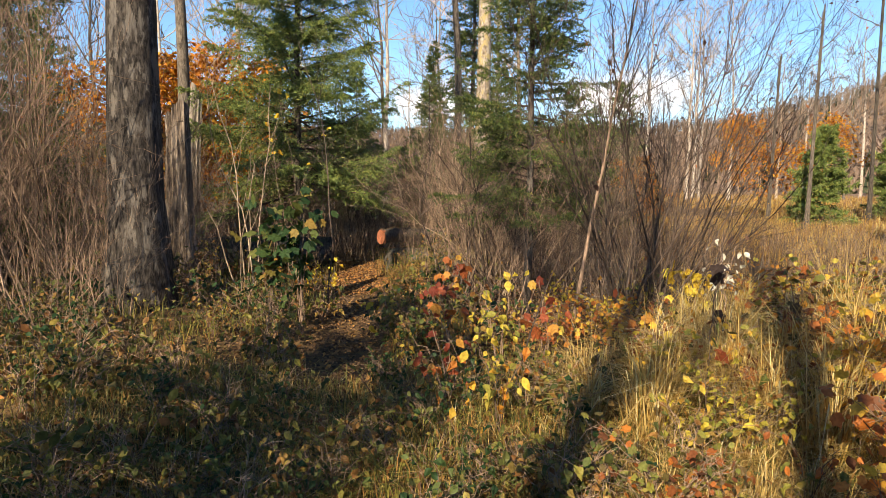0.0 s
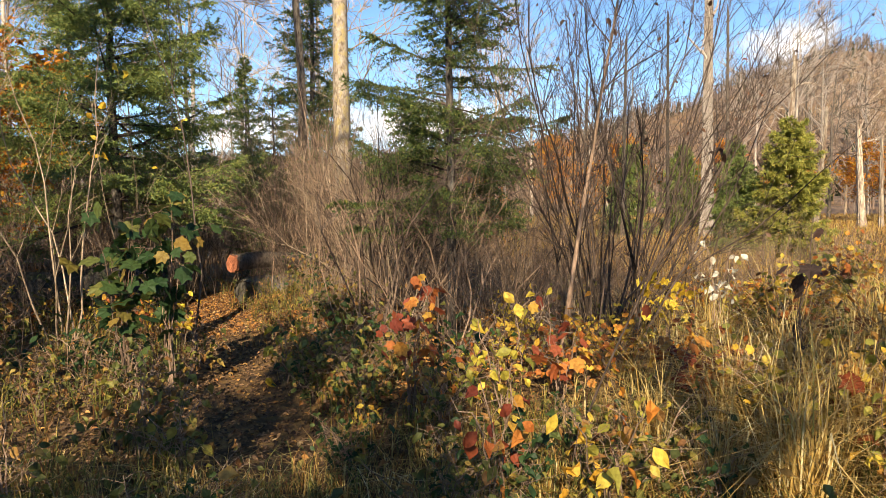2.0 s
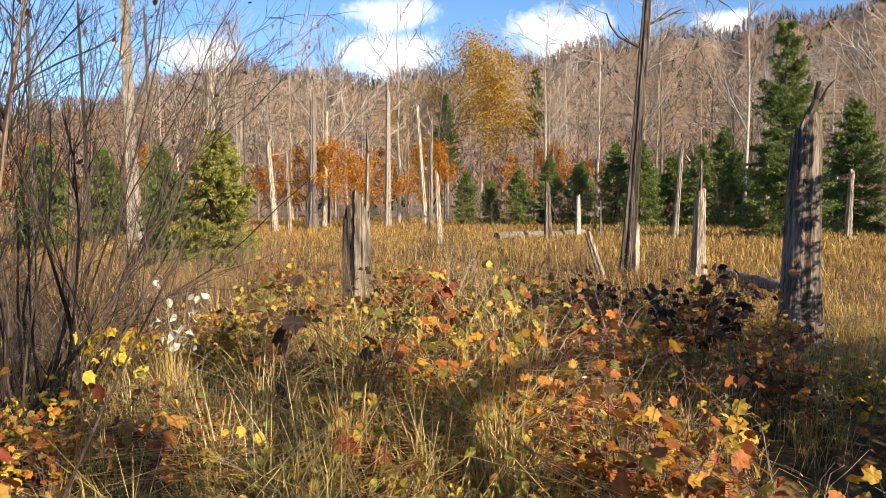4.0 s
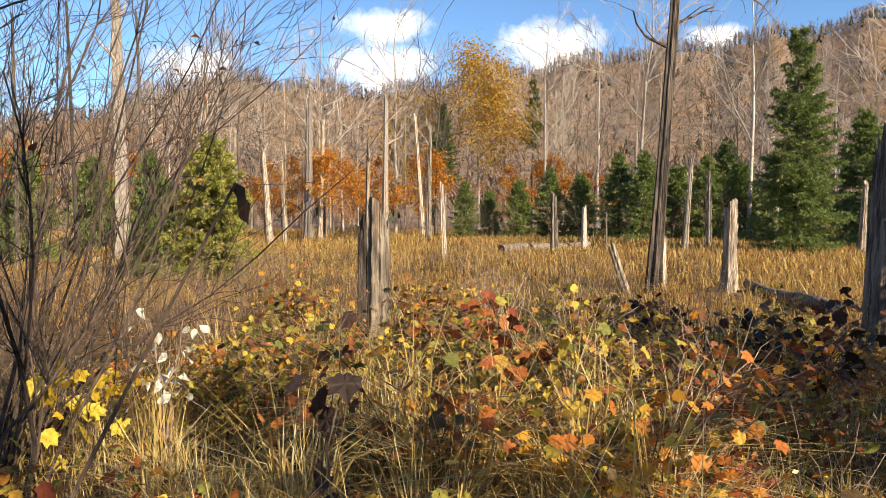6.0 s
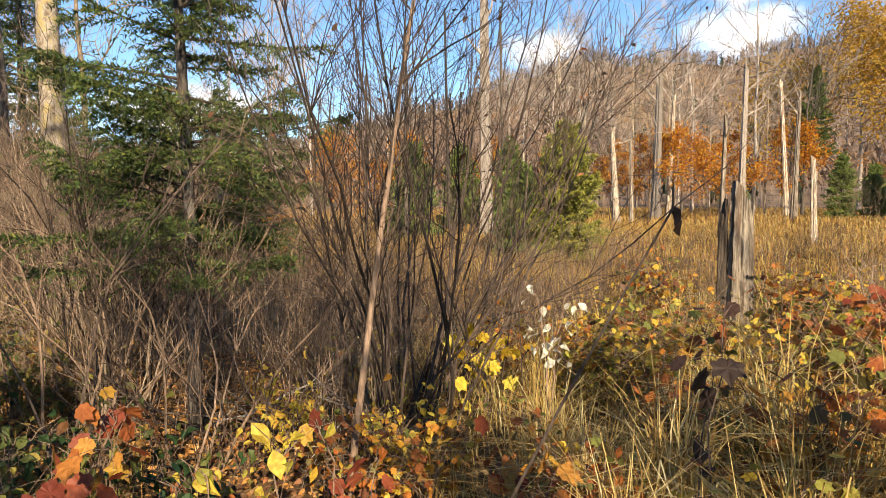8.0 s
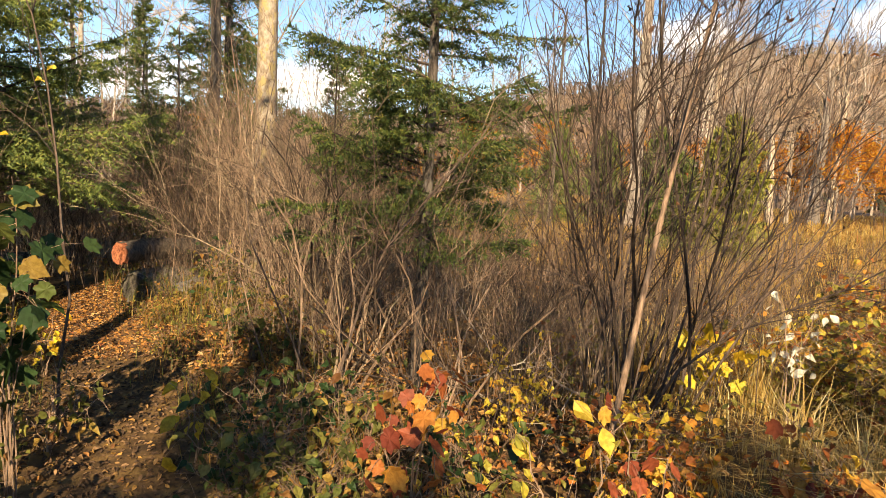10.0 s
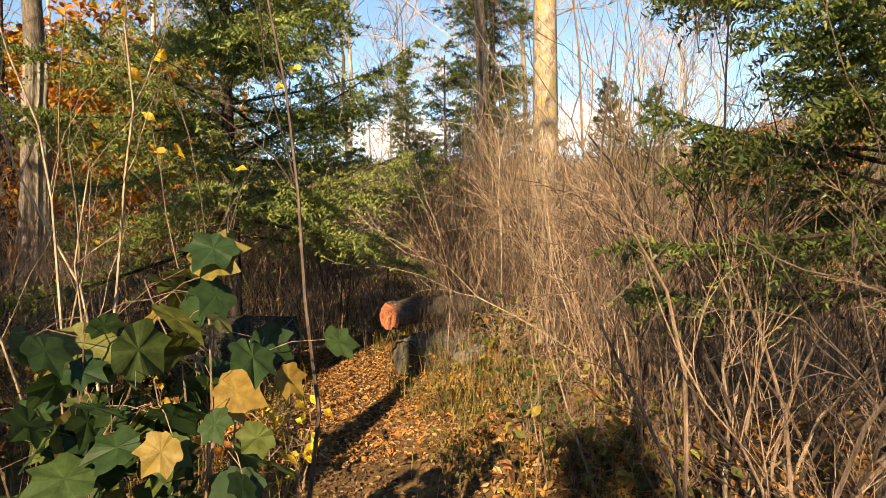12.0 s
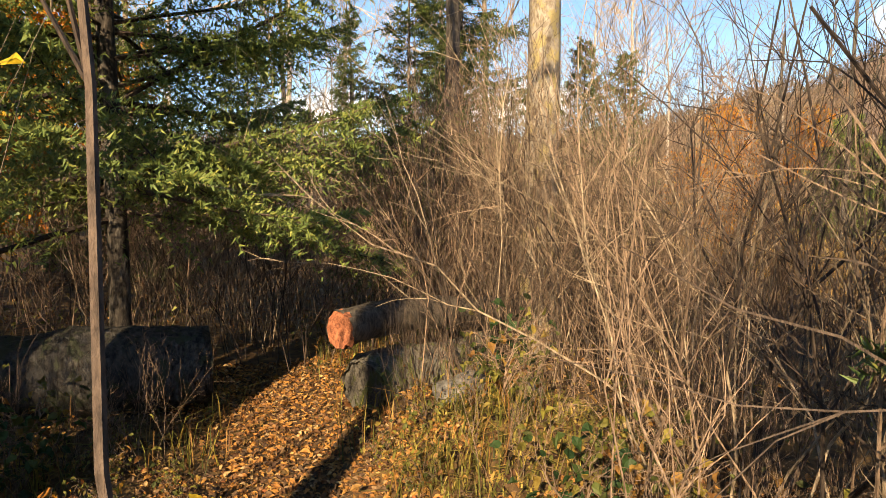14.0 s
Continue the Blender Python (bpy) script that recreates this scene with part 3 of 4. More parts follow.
    ang = np.linspace(0, 2 * math.pi, sides, endpoint=False)
    flute = 1 + 0.14 * np.sin(3 * ang + ph[0]) + 0.1 * np.sin(7 * ang + ph[1]) + rng.normal(0, 0.07, sides)
    top = height * (1 - jag * (0.5 + 0.5 * np.sin(ang + ph[2])) * rng.uniform(0.3, 1.0, sides))
    vs = []
    for i in range(rings):
        t = i / (rings - 1)
        rr = radius * (1 - (1 - taper) * t) * flute * (1 + 0.45 * math.exp(-t * 9)) * (1 + rng.normal(0, 0.035, sides))
        zz = top * t
        cx, cy = lean[0] * zz + 0.02 * radius * math.sin(t * 7), lean[1] * zz
        vs.append(np.stack([cx + rr * np.cos(ang), cy + rr * np.sin(ang), zz], -1))
    inner = vs[-1].copy()
    mid = inner.mean(0)
    inner = mid + (inner - mid) * 0.55
    inner[:, 2] = top - (0.6 if hollow else 0.15) * radius * 2 - 0.2 * jag * height * rng.random(sides)
    vs.append(inner)
    faces = []
    for i in range(len(vs) - 1):
        for s in range(sides):
            t = (s + 1) % sides
            faces.append((i * sides + s, i * sides + t, (i + 1) * sides + t, (i + 1) * sides + s))
    faces.append(tuple((len(vs) - 1) * sides + s for s in range(sides)))
    body.put(np.concatenate(vs), faces)
    part("trunk", body, bark or M_SNAG, ob)
    for z, az, ln, rise in branches:
        br, tips = Mesh(), []
        d = unit(np.array([math.cos(radians(az)), math.sin(radians(az)), rise]))
        grow(br, (lean[0] * z, lean[1] * z, z), d, ln, max(radius * 0.28, 0.012), 1, rng, tips, 0.6, 0.1, 5, 0.2, (1, 3))
        part("branch", br, bark or M_SNAG, ob)
    return ob


def grass_tuft(name, m, height, seed, label, blades=190, material=None, group=""):
    rng = np.random.default_rng(seed)
    ob = thing(name, m, label, "grass", group)
    for name2, n, h, w, ln in (("blade_mass", blades, height, 0.0032, 1.1), ("seed_stalk_mass", blades // 8, height * 1.35, 0.0022, 0.5)):
        g = Mesh()
        a, rr = rng.uniform(0, 2 * math.pi, n), 0.09 * np.sqrt(rng.random(n))
        grass(g, np.stack([rr * np.cos(a), rr * np.sin(a), 0 * a], -1), h, rng, w, ln)
        tagged(part(name2, g, material or M_GRASS, ob), kind="stuff")
    return ob


# ---------------------------------------------------------------- sky with clouds
def cloud(name, bearing, elev, wide, tall, dist=1400):
    c = Vector((math.sin(radians(bearing)), math.cos(radians(bearing)), 0))
    side = Vector((c.y, -c.x, 0))
    w, h = dist * math.tan(radians(wide)), dist * math.tan(radians(tall))
    me = bpy.data.meshes.new(name)
    me.from_pydata([side * (w * a) + Vector((0, 0, h * b)) for a, b in ((-1, -1), (1, -1), (1, 1), (-1, 1))], [], [(0, 1, 2, 3)])
    uv = me.uv_layers.new(name="UVMap")
    for i, p in enumerate(((-1, -1), (1, -1), (1, 1), (-1, 1))):
        uv.data[i].uv = p
    me.materials.append(M_CLOUD)
    ob = new(name, me)
    ob.location = c * dist + Vector((0, 0, dist * math.tan(radians(elev))))
    return tagged(ob, "bright white cumulus cloud in a blue sky", "cloud", kind="structure")


M_CLOUD = cloud_mat()
for b, e, w, t in ((62.0, 11.9, 7.5, 3.6), (62.2, 15.2, 6.0, 2.4), (76.0, 13.2, 6.5, 4.4), (88.5, 13.6, 3.5, 1.6), (47, 11.6, 5.0, 2.6), (18, 6.6, 10, 3.4), (3, 6.0, 8, 3.0)):
    cloud("cloud", b, e, w, t)


# ---------------------------------------------------------------- far woods on the hill
def far_woods():
    rng = np.random.default_rng(5)
    n = 18000
    b = rng.uniform(-60, 125, n)
    r = 75 + 330 * rng.random(n) ** 0.8
    crest = rng.random(n) < 0.22
    r = np.where(crest, rng.uniform(370, 425, n), r)
    x, y = r * np.sin(np.radians(b)), 3 + r * np.cos(np.radians(b))
    z = ground_z(x, y)
    root = np.stack([x, y, z], -1)
    conifer = (rng.random(n) < 0.05) | (crest & (rng.random(n) < 0.2) & ((b < 56) | (b > 69)))
    bare, green = Mesh(), Mesh()
    rb = root[~conifer]
    k = 22
    h = rng.uniform(4.5, 7.5, len(rb))
    az = rng.uniform(0, 2 * math.pi, (len(rb), k))
    start = rng.uniform(0.25, 0.95, (len(rb), k))
    ln = rng.uniform(0.12, 0.3, (len(rb), k))
    a = rb[:, None] + np.stack([0 * az, 0 * az, start], -1) * h[:, None, None]
    d = np.stack([np.cos(az) * 0.8, np.sin(az) * 0.8, rng.uniform(0.1, 1.1, az.shape)], -1)
    e = a + d * (ln * h[:, None])[..., None]
    w = np.stack([-np.sin(az), np.cos(az), 0 * az], -1) * 0.15
    bare.blades(np.stack([a - w, a + w, e], 2).reshape(-1, 3, 3), [(0, 1, 2)])
    wt = np.array([0.09, 0, 0])
    bare.blades(np.stack([rb - wt, rb + wt, rb + np.array([0, 0, 1.0]) * (h * 0.85)[:, None]], 1), [(0, 1, 2)])
    ob = part("far_bare_woods", bare, M_FARTWIG)
    tagged(ob, "leafless grey-brown woods covering the distant hillside", "woods", kind="stuff")
    rc = root[conifer]
    h = rng.uniform(3, 5.5, len(rc))
    k = 20
    t = np.linspace(0.05, 0.97, k)[None] * np.ones((len(rc), 1))
    az = rng.uniform(0, 2 * math.pi, (len(rc), k))
    ln = (1 - t) * 1.2 * rng.uniform(0.6, 1.2, (len(rc), k)) + 0.25
    a = rc[:, None] + np.stack([0 * t, 0 * t, t], -1) * h[:, None, None]
    d = np.stack([np.cos(az), np.sin(az), 0 * az - 0.35], -1)
    w = np.stack([-np.sin(az), np.cos(az), 0 * az], -1) * (ln * 0.5)[..., None]
    up = np.array([0, 0, 0.9])
    green.blades(np.stack([a + up, a + d * ln[..., None] + w, a + d * ln[..., None] - w], 2).reshape(-1, 3, 3), [(0, 1, 2)])
    tagged(part("far_conifer_woods", green, M_FARGREEN), "dark conifers scattered along the distant ridge", "woods", kind="stuff")


far_woods()

# ---------------------------------------------------------------- tree line beyond the meadow

def polar(bearing, dist):
    return -0.5 + dist * math.sin(radians(bearing)), 2.5 + dist * math.cos(radians(bearing))


rng = np.random.default_rng(21)
G_LINE = "bare trees along the meadow edge"
LINE = [bare_tree("bare_tree", at(*polar(58 + 9 * i, 46)), h, 30 + i, "tall leafless grey hardwood tree at the meadow edge", bk, 0.0085, 0.35, 13, G_LINE, depth=2, least=0.017, spread=0.65)
        for i, (h, bk) in enumerate(((13, M_BARK_PALE), (11.5, M_BARK), (14, M_BARK_PALE), (12, M_TWIG_TAN)))]
for i in range(105):
    b, d = rng.uniform(24, 118), rng.uniform(40, 72)
    put_copy(LINE[i % 4], at(*polar(b, d), rng.uniform(0, 360), rng.uniform(0.7, 1.15)))
for i in range(60):
    b, d = rng.uniform(-62, 24), rng.uniform(17, 60)
    put_copy(LINE[i % 4], at(*polar(b, d), rng.uniform(0, 360), rng.uniform(0.6, 1.0)))

bare_tree("yellow_tree", at(52.8, 21.4), 13.0, 61, "tall hardwood tree still holding golden-yellow leaves", M_BARK_PALE, 0.011, 0.35, 18, leaf=M_GOLDTREE, leaf_n=9000, leaf_size=0.24, low=4.5, least=0.01, loose=0.045)
bare_tree("yellow_tree", at(55.5, 27.5), 10.5, 62, "hardwood tree with thinning yellow leaves", M_BARK_PALE, 0.011, 0.35, 14, leaf=M_GOLDTREE, leaf_n=5000, leaf_size=0.24, low=4.5, least=0.01, loose=0.045)

G_BEECH = "orange beeches under the tree line"
BEECH = [bare_tree("beech_tree", at(*polar(58, 39)), 4.6, 70, "young beech covered in glowing orange leaves", M_TWIG, 0.009, 0.12, 14, G_BEECH, M_ORANGE, 2600, 0.16),
         bare_tree("beech_tree", at(*polar(62.5, 41)), 4.0, 71, "young beech covered in glowing orange leaves", M_TWIG, 0.009, 0.1, 12, G_BEECH, M_ORANGE, 2000, 0.15)]
for b, d, s in ((56, 42, 1.0), (60.5, 44, .9), (53, 46, 1.0), (66, 46, 1.1), (73, 47, 1.0), (76, 50, 1.1), (80, 52, .9), (48, 40, .8), (43, 36, .9), (36, 30, .8), (30, 26, .8), (90, 50, .9)):
    put_copy(BEECH[int(b) % 2], at(*polar(b, d), b * 37, s))

SPR_FAR = [spruce("spruce_tree", at(*polar(84, 37)), 4.6, 1.5, 80, "bushy dark green young spruce at the meadow edge", 0.3, 0.13, M_NEEDLE_MID, group="spruces at the meadow edge"),
           spruce("spruce_tree", at(*polar(79, 40)), 3.6, 1.4, 81, "bushy dark green young spruce at the meadow edge", 0.3, 0.13, M_NEEDLE_MID, group="spruces at the meadow edge")]
for i, (b, d, s) in enumerate(((82, 38, 1.0), (86.5, 40, 1.1), (88.5, 38, .95), (91, 41, 1.15), (93.5, 39, 1.0), (96, 42, 1.2), (76.5, 41, .9), (74, 41, .95), (69.5, 42, .75), (71.5, 43, .8), (99, 36, 1.3), (103, 38, 1.2), (45, 27, .8), (41, 30, 1.0), (107, 34, 1.3), (84, 44, 1.2), (90, 46, 1.3), (37, 24, .9))):
    put_copy(SPR_FAR[i % 2], at(*polar(b, d), i * 71, s))
spruce("fir_tree", at(27.0, 0.2), 7.9, 1.9, 84, "tall pointed green fir standing in the meadow", 0.5, 0.1, M_NEEDLE_MID)
spruce("white_pine", at(56.0, 17.7), 13.0, 2.0, 85, "tall dark pine with a high ragged crown", 0.45, 0.11, bare=0.55, gaps=0.2)
spruce("white_pine", at(44.3, 21.0), 9.3, 1.8, 86, "dark conifer rising among bare trunks", 0.45, 0.1, bare=0.4, gaps=0.25)
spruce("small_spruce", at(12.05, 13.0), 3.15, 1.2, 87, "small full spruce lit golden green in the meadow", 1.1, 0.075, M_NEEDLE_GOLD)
spruce("small_spruce", at(11.5, 14.0), 2.3, 1.0, 88, "low green spruce beside a taller one", 0.8, 0.06, M_NEEDLE_MID)

# ---------------------------------------------------------------- dead wood in the meadow
snag("tree_stump", at(6.02, 5.55, 0, 1, 0.05), 1.55, 0.12, 100, "broken sunlit grey stump with a splintered top", jag=0.42, hollow=True, category="stump")
snag("tree_stump", at(5.93, 5.68, 0, 1, 0.05), 1.4, 0.05, 101, "dark split slab of a broken stump", M_SNAG_DARK, 0.35, category="stump")
snag("dead_tree", at(12.5, 3.58, 0, 1, 0.05), 8.6, 0.1, 102, "tall leaning dead trunk stripped of its bark", M_SNAG_DARK, 0.06, (0.01, -0.055), 0.5, ((4.3, 115, 1.1, 0.35), (4.7, -60, 0.8, 0.2), (5.6, -80, 1.6, -0.9), (6.6, 100, 0.9, 0.5)))
snag("broken_trunk", at(12.3, 3.95, 0, 1, 0.05), 1.0, 0.07, 103, "short broken trunk leaning away from a dead tree", M_SNAG, 0.3, (-0.2, 0.3), 0.8)
snag("broken_trunk", at(12.75, 3.45, 0, 1, 0.05), 1.1, 0.07, 104, "short broken trunk beside a tall dead tree", M_SNAG, 0.2, (0.02, 0))
snag("tree_stump", at(13.1, 2.33, 0, 1, 0.05), 1.7, 0.12, 105, "tall weathered post-like stump in the grass", jag=0.22, category="stump")
snag("tree_stump", at(7.0, 1.1, 0, 1, 0.05), 2.35, 0.17, 106, "thick jagged dead stump, dark with pale streaks", M_SNAG_DARK, 0.28, hollow=True, category="stump", branches=((2.2, 200, 0.5, 1.4),))
for b, d, h, r, ln in ((61.8, 22.6, 3.9, .1, 1), (56.6, 38.6, 7.8, .3, 1), (57.5, 38.9, 7.0, .16, 1), (53.6, 33.6, 4.8, .18, 1), (54.8, 34.5, 4.2, .12, 0), (68.3, 20.6, 2.45, .1, 0), (77.2, 24.6, 2.2, .17, 0), (43.2, 23.4, 9.2, .24, 1), (48.6, 30, 7.5, .16, 1), (79.5, 27, 1.8, .13, 0), (81.2, 29, 1.6, .06, 0),
                       (87.2, 26.6, 3.7, .12, 0), (88.9, 30.6, 3.3, .16, 0), (50.5, 36, 5.8, .15, 0), (44.5, 28, 9, .09, 1), (66.5, 40, 6.8, .18, 1), (62.8, 40, 8.4, .22, 1), (66.0, 44, 8.0, .16, 1), (40, 26, 8.6, .08, 1), (36.5, 22, 7, .07, 1), (33, 25, 6, .07, 0), (93.5, 32, 3.0, .12, 0), (99, 30, 2.8, .15, 0)):
    ln = ln or h > 4
    snag("dead_snag", at(*polar(b, d), 0, 1, 0.05), h, r * 0.8, int(b * 13), "pale weathered standing dead trunk in the meadow", M_BARK if r < 0.1 else M_SNAG if r != .13 and r < 0.19 else M_BARK_PALE, 0.1,
         (rng.normal(0, 0.03), rng.normal(0, 0.03)), 0.6, ((h * 0.8, rng.uniform(0, 360), h * 0.2, 0.9), (h * 0.92, rng.uniform(0, 360), h * 0.16, 1.2), (h * 0.65, rng.uniform(0, 360), h * 0.14, 0.6)) if ln else (), group="dead trunks in the meadow")


def log(name, a, b, radius, seed, label, cut=True, bark=None, cut_mat=None):
    rng = np.random.default_rng(seed)
    a, b = np.array(a, float), np.array(b, float)
    ob = thing(name, pose(*a), label, "log")
    body, face = Mesh(), Mesh()
    t = np.linspace(0, 1, 46)
    pts = (b - a)[None] * t[:, None] + np.stack([0 * t, 0.03 * np.sin(t * 9), 0.03 * np.sin(t * 7)], -1)
    body.tube(pts, radius * (1 - 0.15 * t) * (1 + 0.05 * np.sin(t * 31 + seed) + rng.normal(0, 0.02, 46)), 26, False, 0.045, rng)
    part("bark", body, bark or M_LOG, ob, smooth=True)
    d = unit(b - a)
    if cut:
        face.tube([-d * 0.006, d * 0.03], (radius * 0.93, radius * 0.96), 22, True, 0.07, rng)
        part("cut_face", face, cut_mat or M_CUT, ob, "weathered grey sawn wood" if cut_mat else "fresh reddish sawn wood")
    face2 = Mesh()
    face2.tube([(b - a) - d * 0.03, (b - a) + d * 0.006], (radius * 0.8, radius * 0.78), 18, True, 0.03, rng)
    part("end_face", face2, M_CUT, ob)
    return ob


log("meadow_log", (22.5, 9.6, 0.28), (28, 7.6, 0.25), 0.16, 120, "pale fallen trunk lying across the meadow", False, M_SNAG)
log("meadow_log", (10.5, 0.9, 0.2), (13.4, 2.0, 0.25), 0.1, 121, "pale fallen trunk lying in the grass", False, M_SNAG)
log("sawn_log", (-0.46, 9.84, 0.6), (1.5, 11.3, 0.5), 0.112, 122, "sawn-through fallen log with a reddish cut end beside the trail", bark=M_BARK)
# this log's shade is put into its bark colour
log("mossy_log", (-1.25, 10.35, 0.3), (-6.0, 9.3, 0.3), 0.25, 123, "thick fallen log ending at the trail, its bark darkened for shade", True, M_LOG_SHADED, M_LOG_SHADED)


log("weathered_log", (-0.3, 9.98, 0.2), (0.7, 10.75, 0.2), 0.19, 125, "weathered grey log lying under a sawn log", True, M_LOG, M_LOG)


def rock(name, m, size, seed, label):
    bm = bmesh.new()
    bmesh.ops.create_icosphere(bm, subdivisions=3, radius=1)
    for v in bm.verts:
        v.co *= 1 + 0.25 * noise.noise(v.co * 1.3 + Vector((seed, 0, 0))) + 0.08 * noise.noise(v.co * 4)
        v.co.x, v.co.y, v.co.z = v.co.x * size[0], v.co.y * size[1], v.co.z * size[2]
    me = bpy.data.meshes.new(name)
    bm.to_mesh(me)
    bm.free()
    me.materials.append(M_ROCK)
    me.polygons.foreach_set("use_smooth", [True] * len(me.polygons))
    ob = new(name, me)
    ob.matrix_basis = m
    return tagged(ob, label, "rock")


rock("stone", at(0.22, 9.5, 20, 1, -0.02), (0.2, 0.14, 0.12), 3, "pale stone lying below a sawn log")
rock("stone", at(0.55, 9.45, 60, 1, -0.02), (0.14, 0.1, 0.09), 9, "pale stone lying below a sawn log")
me = bpy.data.meshes.new("water")
me.from_pydata([(2.75 + 1.3 * math.cos(a) * (1 + 0.2 * math.sin(3 * a)), 0.45 + 1.2 * math.sin(a), -0.16) for a in np.linspace(0, 2 * math.pi, 40, endpoint=False)], [], [tuple(range(40))])
me.materials.append(water_mat())
tagged(new("water", me), "dark still puddle between the brambles", "water", kind="structure")

# ---------------------------------------------------------------- trees round the trail
bare_tree("maple_tree", at(-2.95, 6.9), 13, 130, "big old tree with furrowed grey bark", M_BARK_BIG, 0.0235, 0.42, 9, depth=2)
bare_tree("birch_tree", at(1.17, 10.95), 12, 131, "yellow birch trunk blotched with golden lichen", M_BIRCH, 0.0125, 0.5, 8)
bare_tree("dark_trunk_tree", at(0.92, 13.0), 11, 132, "slim dark-barked tree beside a birch", M_BARK, 0.0085, 0.45, 7)
bare_tree("dark_trunk_tree", at(-5.0, 13.4), 12, 133, "straight dark-barked tree at the wood's edge", M_BARK_BIG, 0.012, 0.5, 8)
bare_tree("dark_trunk_tree", at(-4.1, 12.2), 12, 134, "straight dark-barked tree at the wood's edge", M_BARK, 0.011, 0.5, 8)
snag("tree_stump", at(-3.0, 8.5, 0, 1, 0.05), 2.35, 0.16, 135, "dark rotten stump standing among saplings", M_SNAG_DARK, 0.2, category="stump")
snag("dead_snag", at(-3.53, 10.5, 0, 1, 0.05), 2.9, 0.1, 136, "short pale birch snag bent to one side", M_BARK_PALE, 0.1, (0.05, 0.02), 0.8)
spruce("spruce_tree", at(1.18, 6.5), 4.8, 1.15, 140, "slender green spruce at the thicket's edge", 1.3, 0.033, bare=0.25, gaps=0.08, split=True)
# the lighter needle green here puts the sun on its boughs into colour
spruce("spruce_tree", at(-1.8, 10.5), 7.5, 2.2, 141, "large dark spruce with sweeping boughs over the trail", 1.05, 0.044, M_NEEDLE_MID, bare=0.17, split=True)
spruce("spruce_tree", at(1.0, 26.8), 6.6, 1.1, 143, "narrow pointed spruce far down the trail", 0.6, 0.06)
spruce("spruce_tree", at(0.35, 12.2), 3.2, 0.8, 144, "thin young spruce behind the sawn log", 0.8, 0.035, gaps=0.3)
spruce("spruce_tree", at(1.35, 14.4), 7.8, 1.3, 145, "dense spruce behind a birch trunk", 0.7, 0.045)
MID = [spruce("spruce_tree", at(-6.4, 9.0), 5.5, 1.6, 146, "dark young spruce in the wood", 0.4, 0.065, group="spruces in the wood", gaps=0.15)]
for x, y, s in ((-7.5, 13, 1.2), (-3.2, 17, 1.0), (4.2, 17, .7), (-9.5, 10, 1.3), (-8.5, 6.5, 1.0), (2.9, 21, .9), (-1.7, 22, .9), (6.5, 20, .8), (-12, 15, 1.4), (-5.0, 8.4, .75), (-6.0, 6.8, .8)):
    put_copy(MID[0], at(x, y, x * 50, s))
NEARB = [bare_tree("beech_tree", at(-3.7, 13.6), 3.5, 150, "young beech full of orange leaves beside the trail", M_TWIG, 0.009, 0.08, 15, "orange beeches in the wood", M_ORANGE, 2600, 0.13)]
for x, y, s in ((-5.0, 14.6, 1.0), (-5.8, 13.2, .9), (-5.6, 17.0, 1.1), (-4.4, 17.5, 1.1), (-8.8, 17, 1.0), (-7.6, 10.8, .7), (2.6, 24, .7), (5.2, 15, .5)):
    put_copy(NEARB[0], at(x, y, x * 91, s))

# unseen trees added behind the walker, whose shade falls over the trail
G_BACK = "trees behind the trail"
BACK = bare_tree("shade_tree", at(-3.08, -5.5), 12, 160, "unseen leafless hardwood added to cast trunk shadows", M_BARK, 0.0135, 0.35, 10, G_BACK)
for x, y, s in ((-3.3, 3.4, .9), (0.6, -9, 1.0), (-1.2, -4.0, .9)):
    put_copy(BACK, at(x, y, x * 77, s))
# spruces never in view, added to shade the brambles and near trail
SHADE_SPRUCE = spruce("spruce_tree", at(-9.5, -4.5), 6.0, 1.5, 161, "unseen spruce added to cast shade", 0.3, 0.08, group=G_BACK)
for x, y, s in ((2.5, -0.8, .55), (3.3, -0.7, .6), (4.1, -0.6, .6), (4.9, -0.6, .6), (5.8, -0.6, .6), (-3.6, -1.4, .9), (-3.0, -2.4, .75)):
    put_copy(SHADE_SPRUCE, at(x, y, x * 53, s))

# ---------------------------------------------------------------- shrubs
wand_shrub("alder_shrub", at(1.9, 5.3), 3.3, 170, "bare many-stemmed alder with dark slanting stems", 30, 0.3, M_TWIG_DARK, 14, 0.36, M_DARKLEAF, 60, 0.045, rad=0.008, depth=2, drift=(0.16, -0.05))
wand_shrub("alder_shrub", at(2.25, 5.65), 3.1, 171, "bare many-stemmed alder with dark slanting stems", 18, 0.18, M_TWIG_DARK, 6, 0.5, M_DARKLEAF, 70, 0.045, rad=0.007, depth=2, drift=(0.22, -0.1))
sap = Mesh()
rs = np.random.default_rng(172)
t = np.linspace(0, 1, 10)
sap.tube(np.stack([0.5 * t ** 1.2, -0.1 * t, 3.3 * t], -1) + rs.normal(0, 0.012, (10, 3)) * t[:, None] ** 0.5, np.linspace(0.017, 0.004, 10), 8)
sap_ob = thing("sapling", at(1.2, 4.68), "slim pale leaning sapling stem beside an alder", "sapling")
part("stem", sap, M_TWIG, sap_ob, smooth=True)
sp_br, tips = Mesh(), []
for k in range(14):
    z = rs.uniform(1.4, 3.2)
    grow(sp_br, (0.5 * (z / 3.3) ** 1.2, -0.1 * z / 3.3, z), unit(np.array([rs.normal(0.4, 0.7), rs.normal(0, 0.7), 0.8])), rs.uniform(0.4, 0.9), 0.005, 1, rs, tips, 0.5, 0.2, 4)
part("branchwork", sp_br, M_TWIG_DARK, sap_ob)
hang = Mesh()
leaves(hang, np.array([p for p, _ in tips])[:26], 0.045, rs, "oval", 0.9, 1.2)
part("foliage", hang, M_DARKLEAF, sap_ob, "few dark withered leaves")

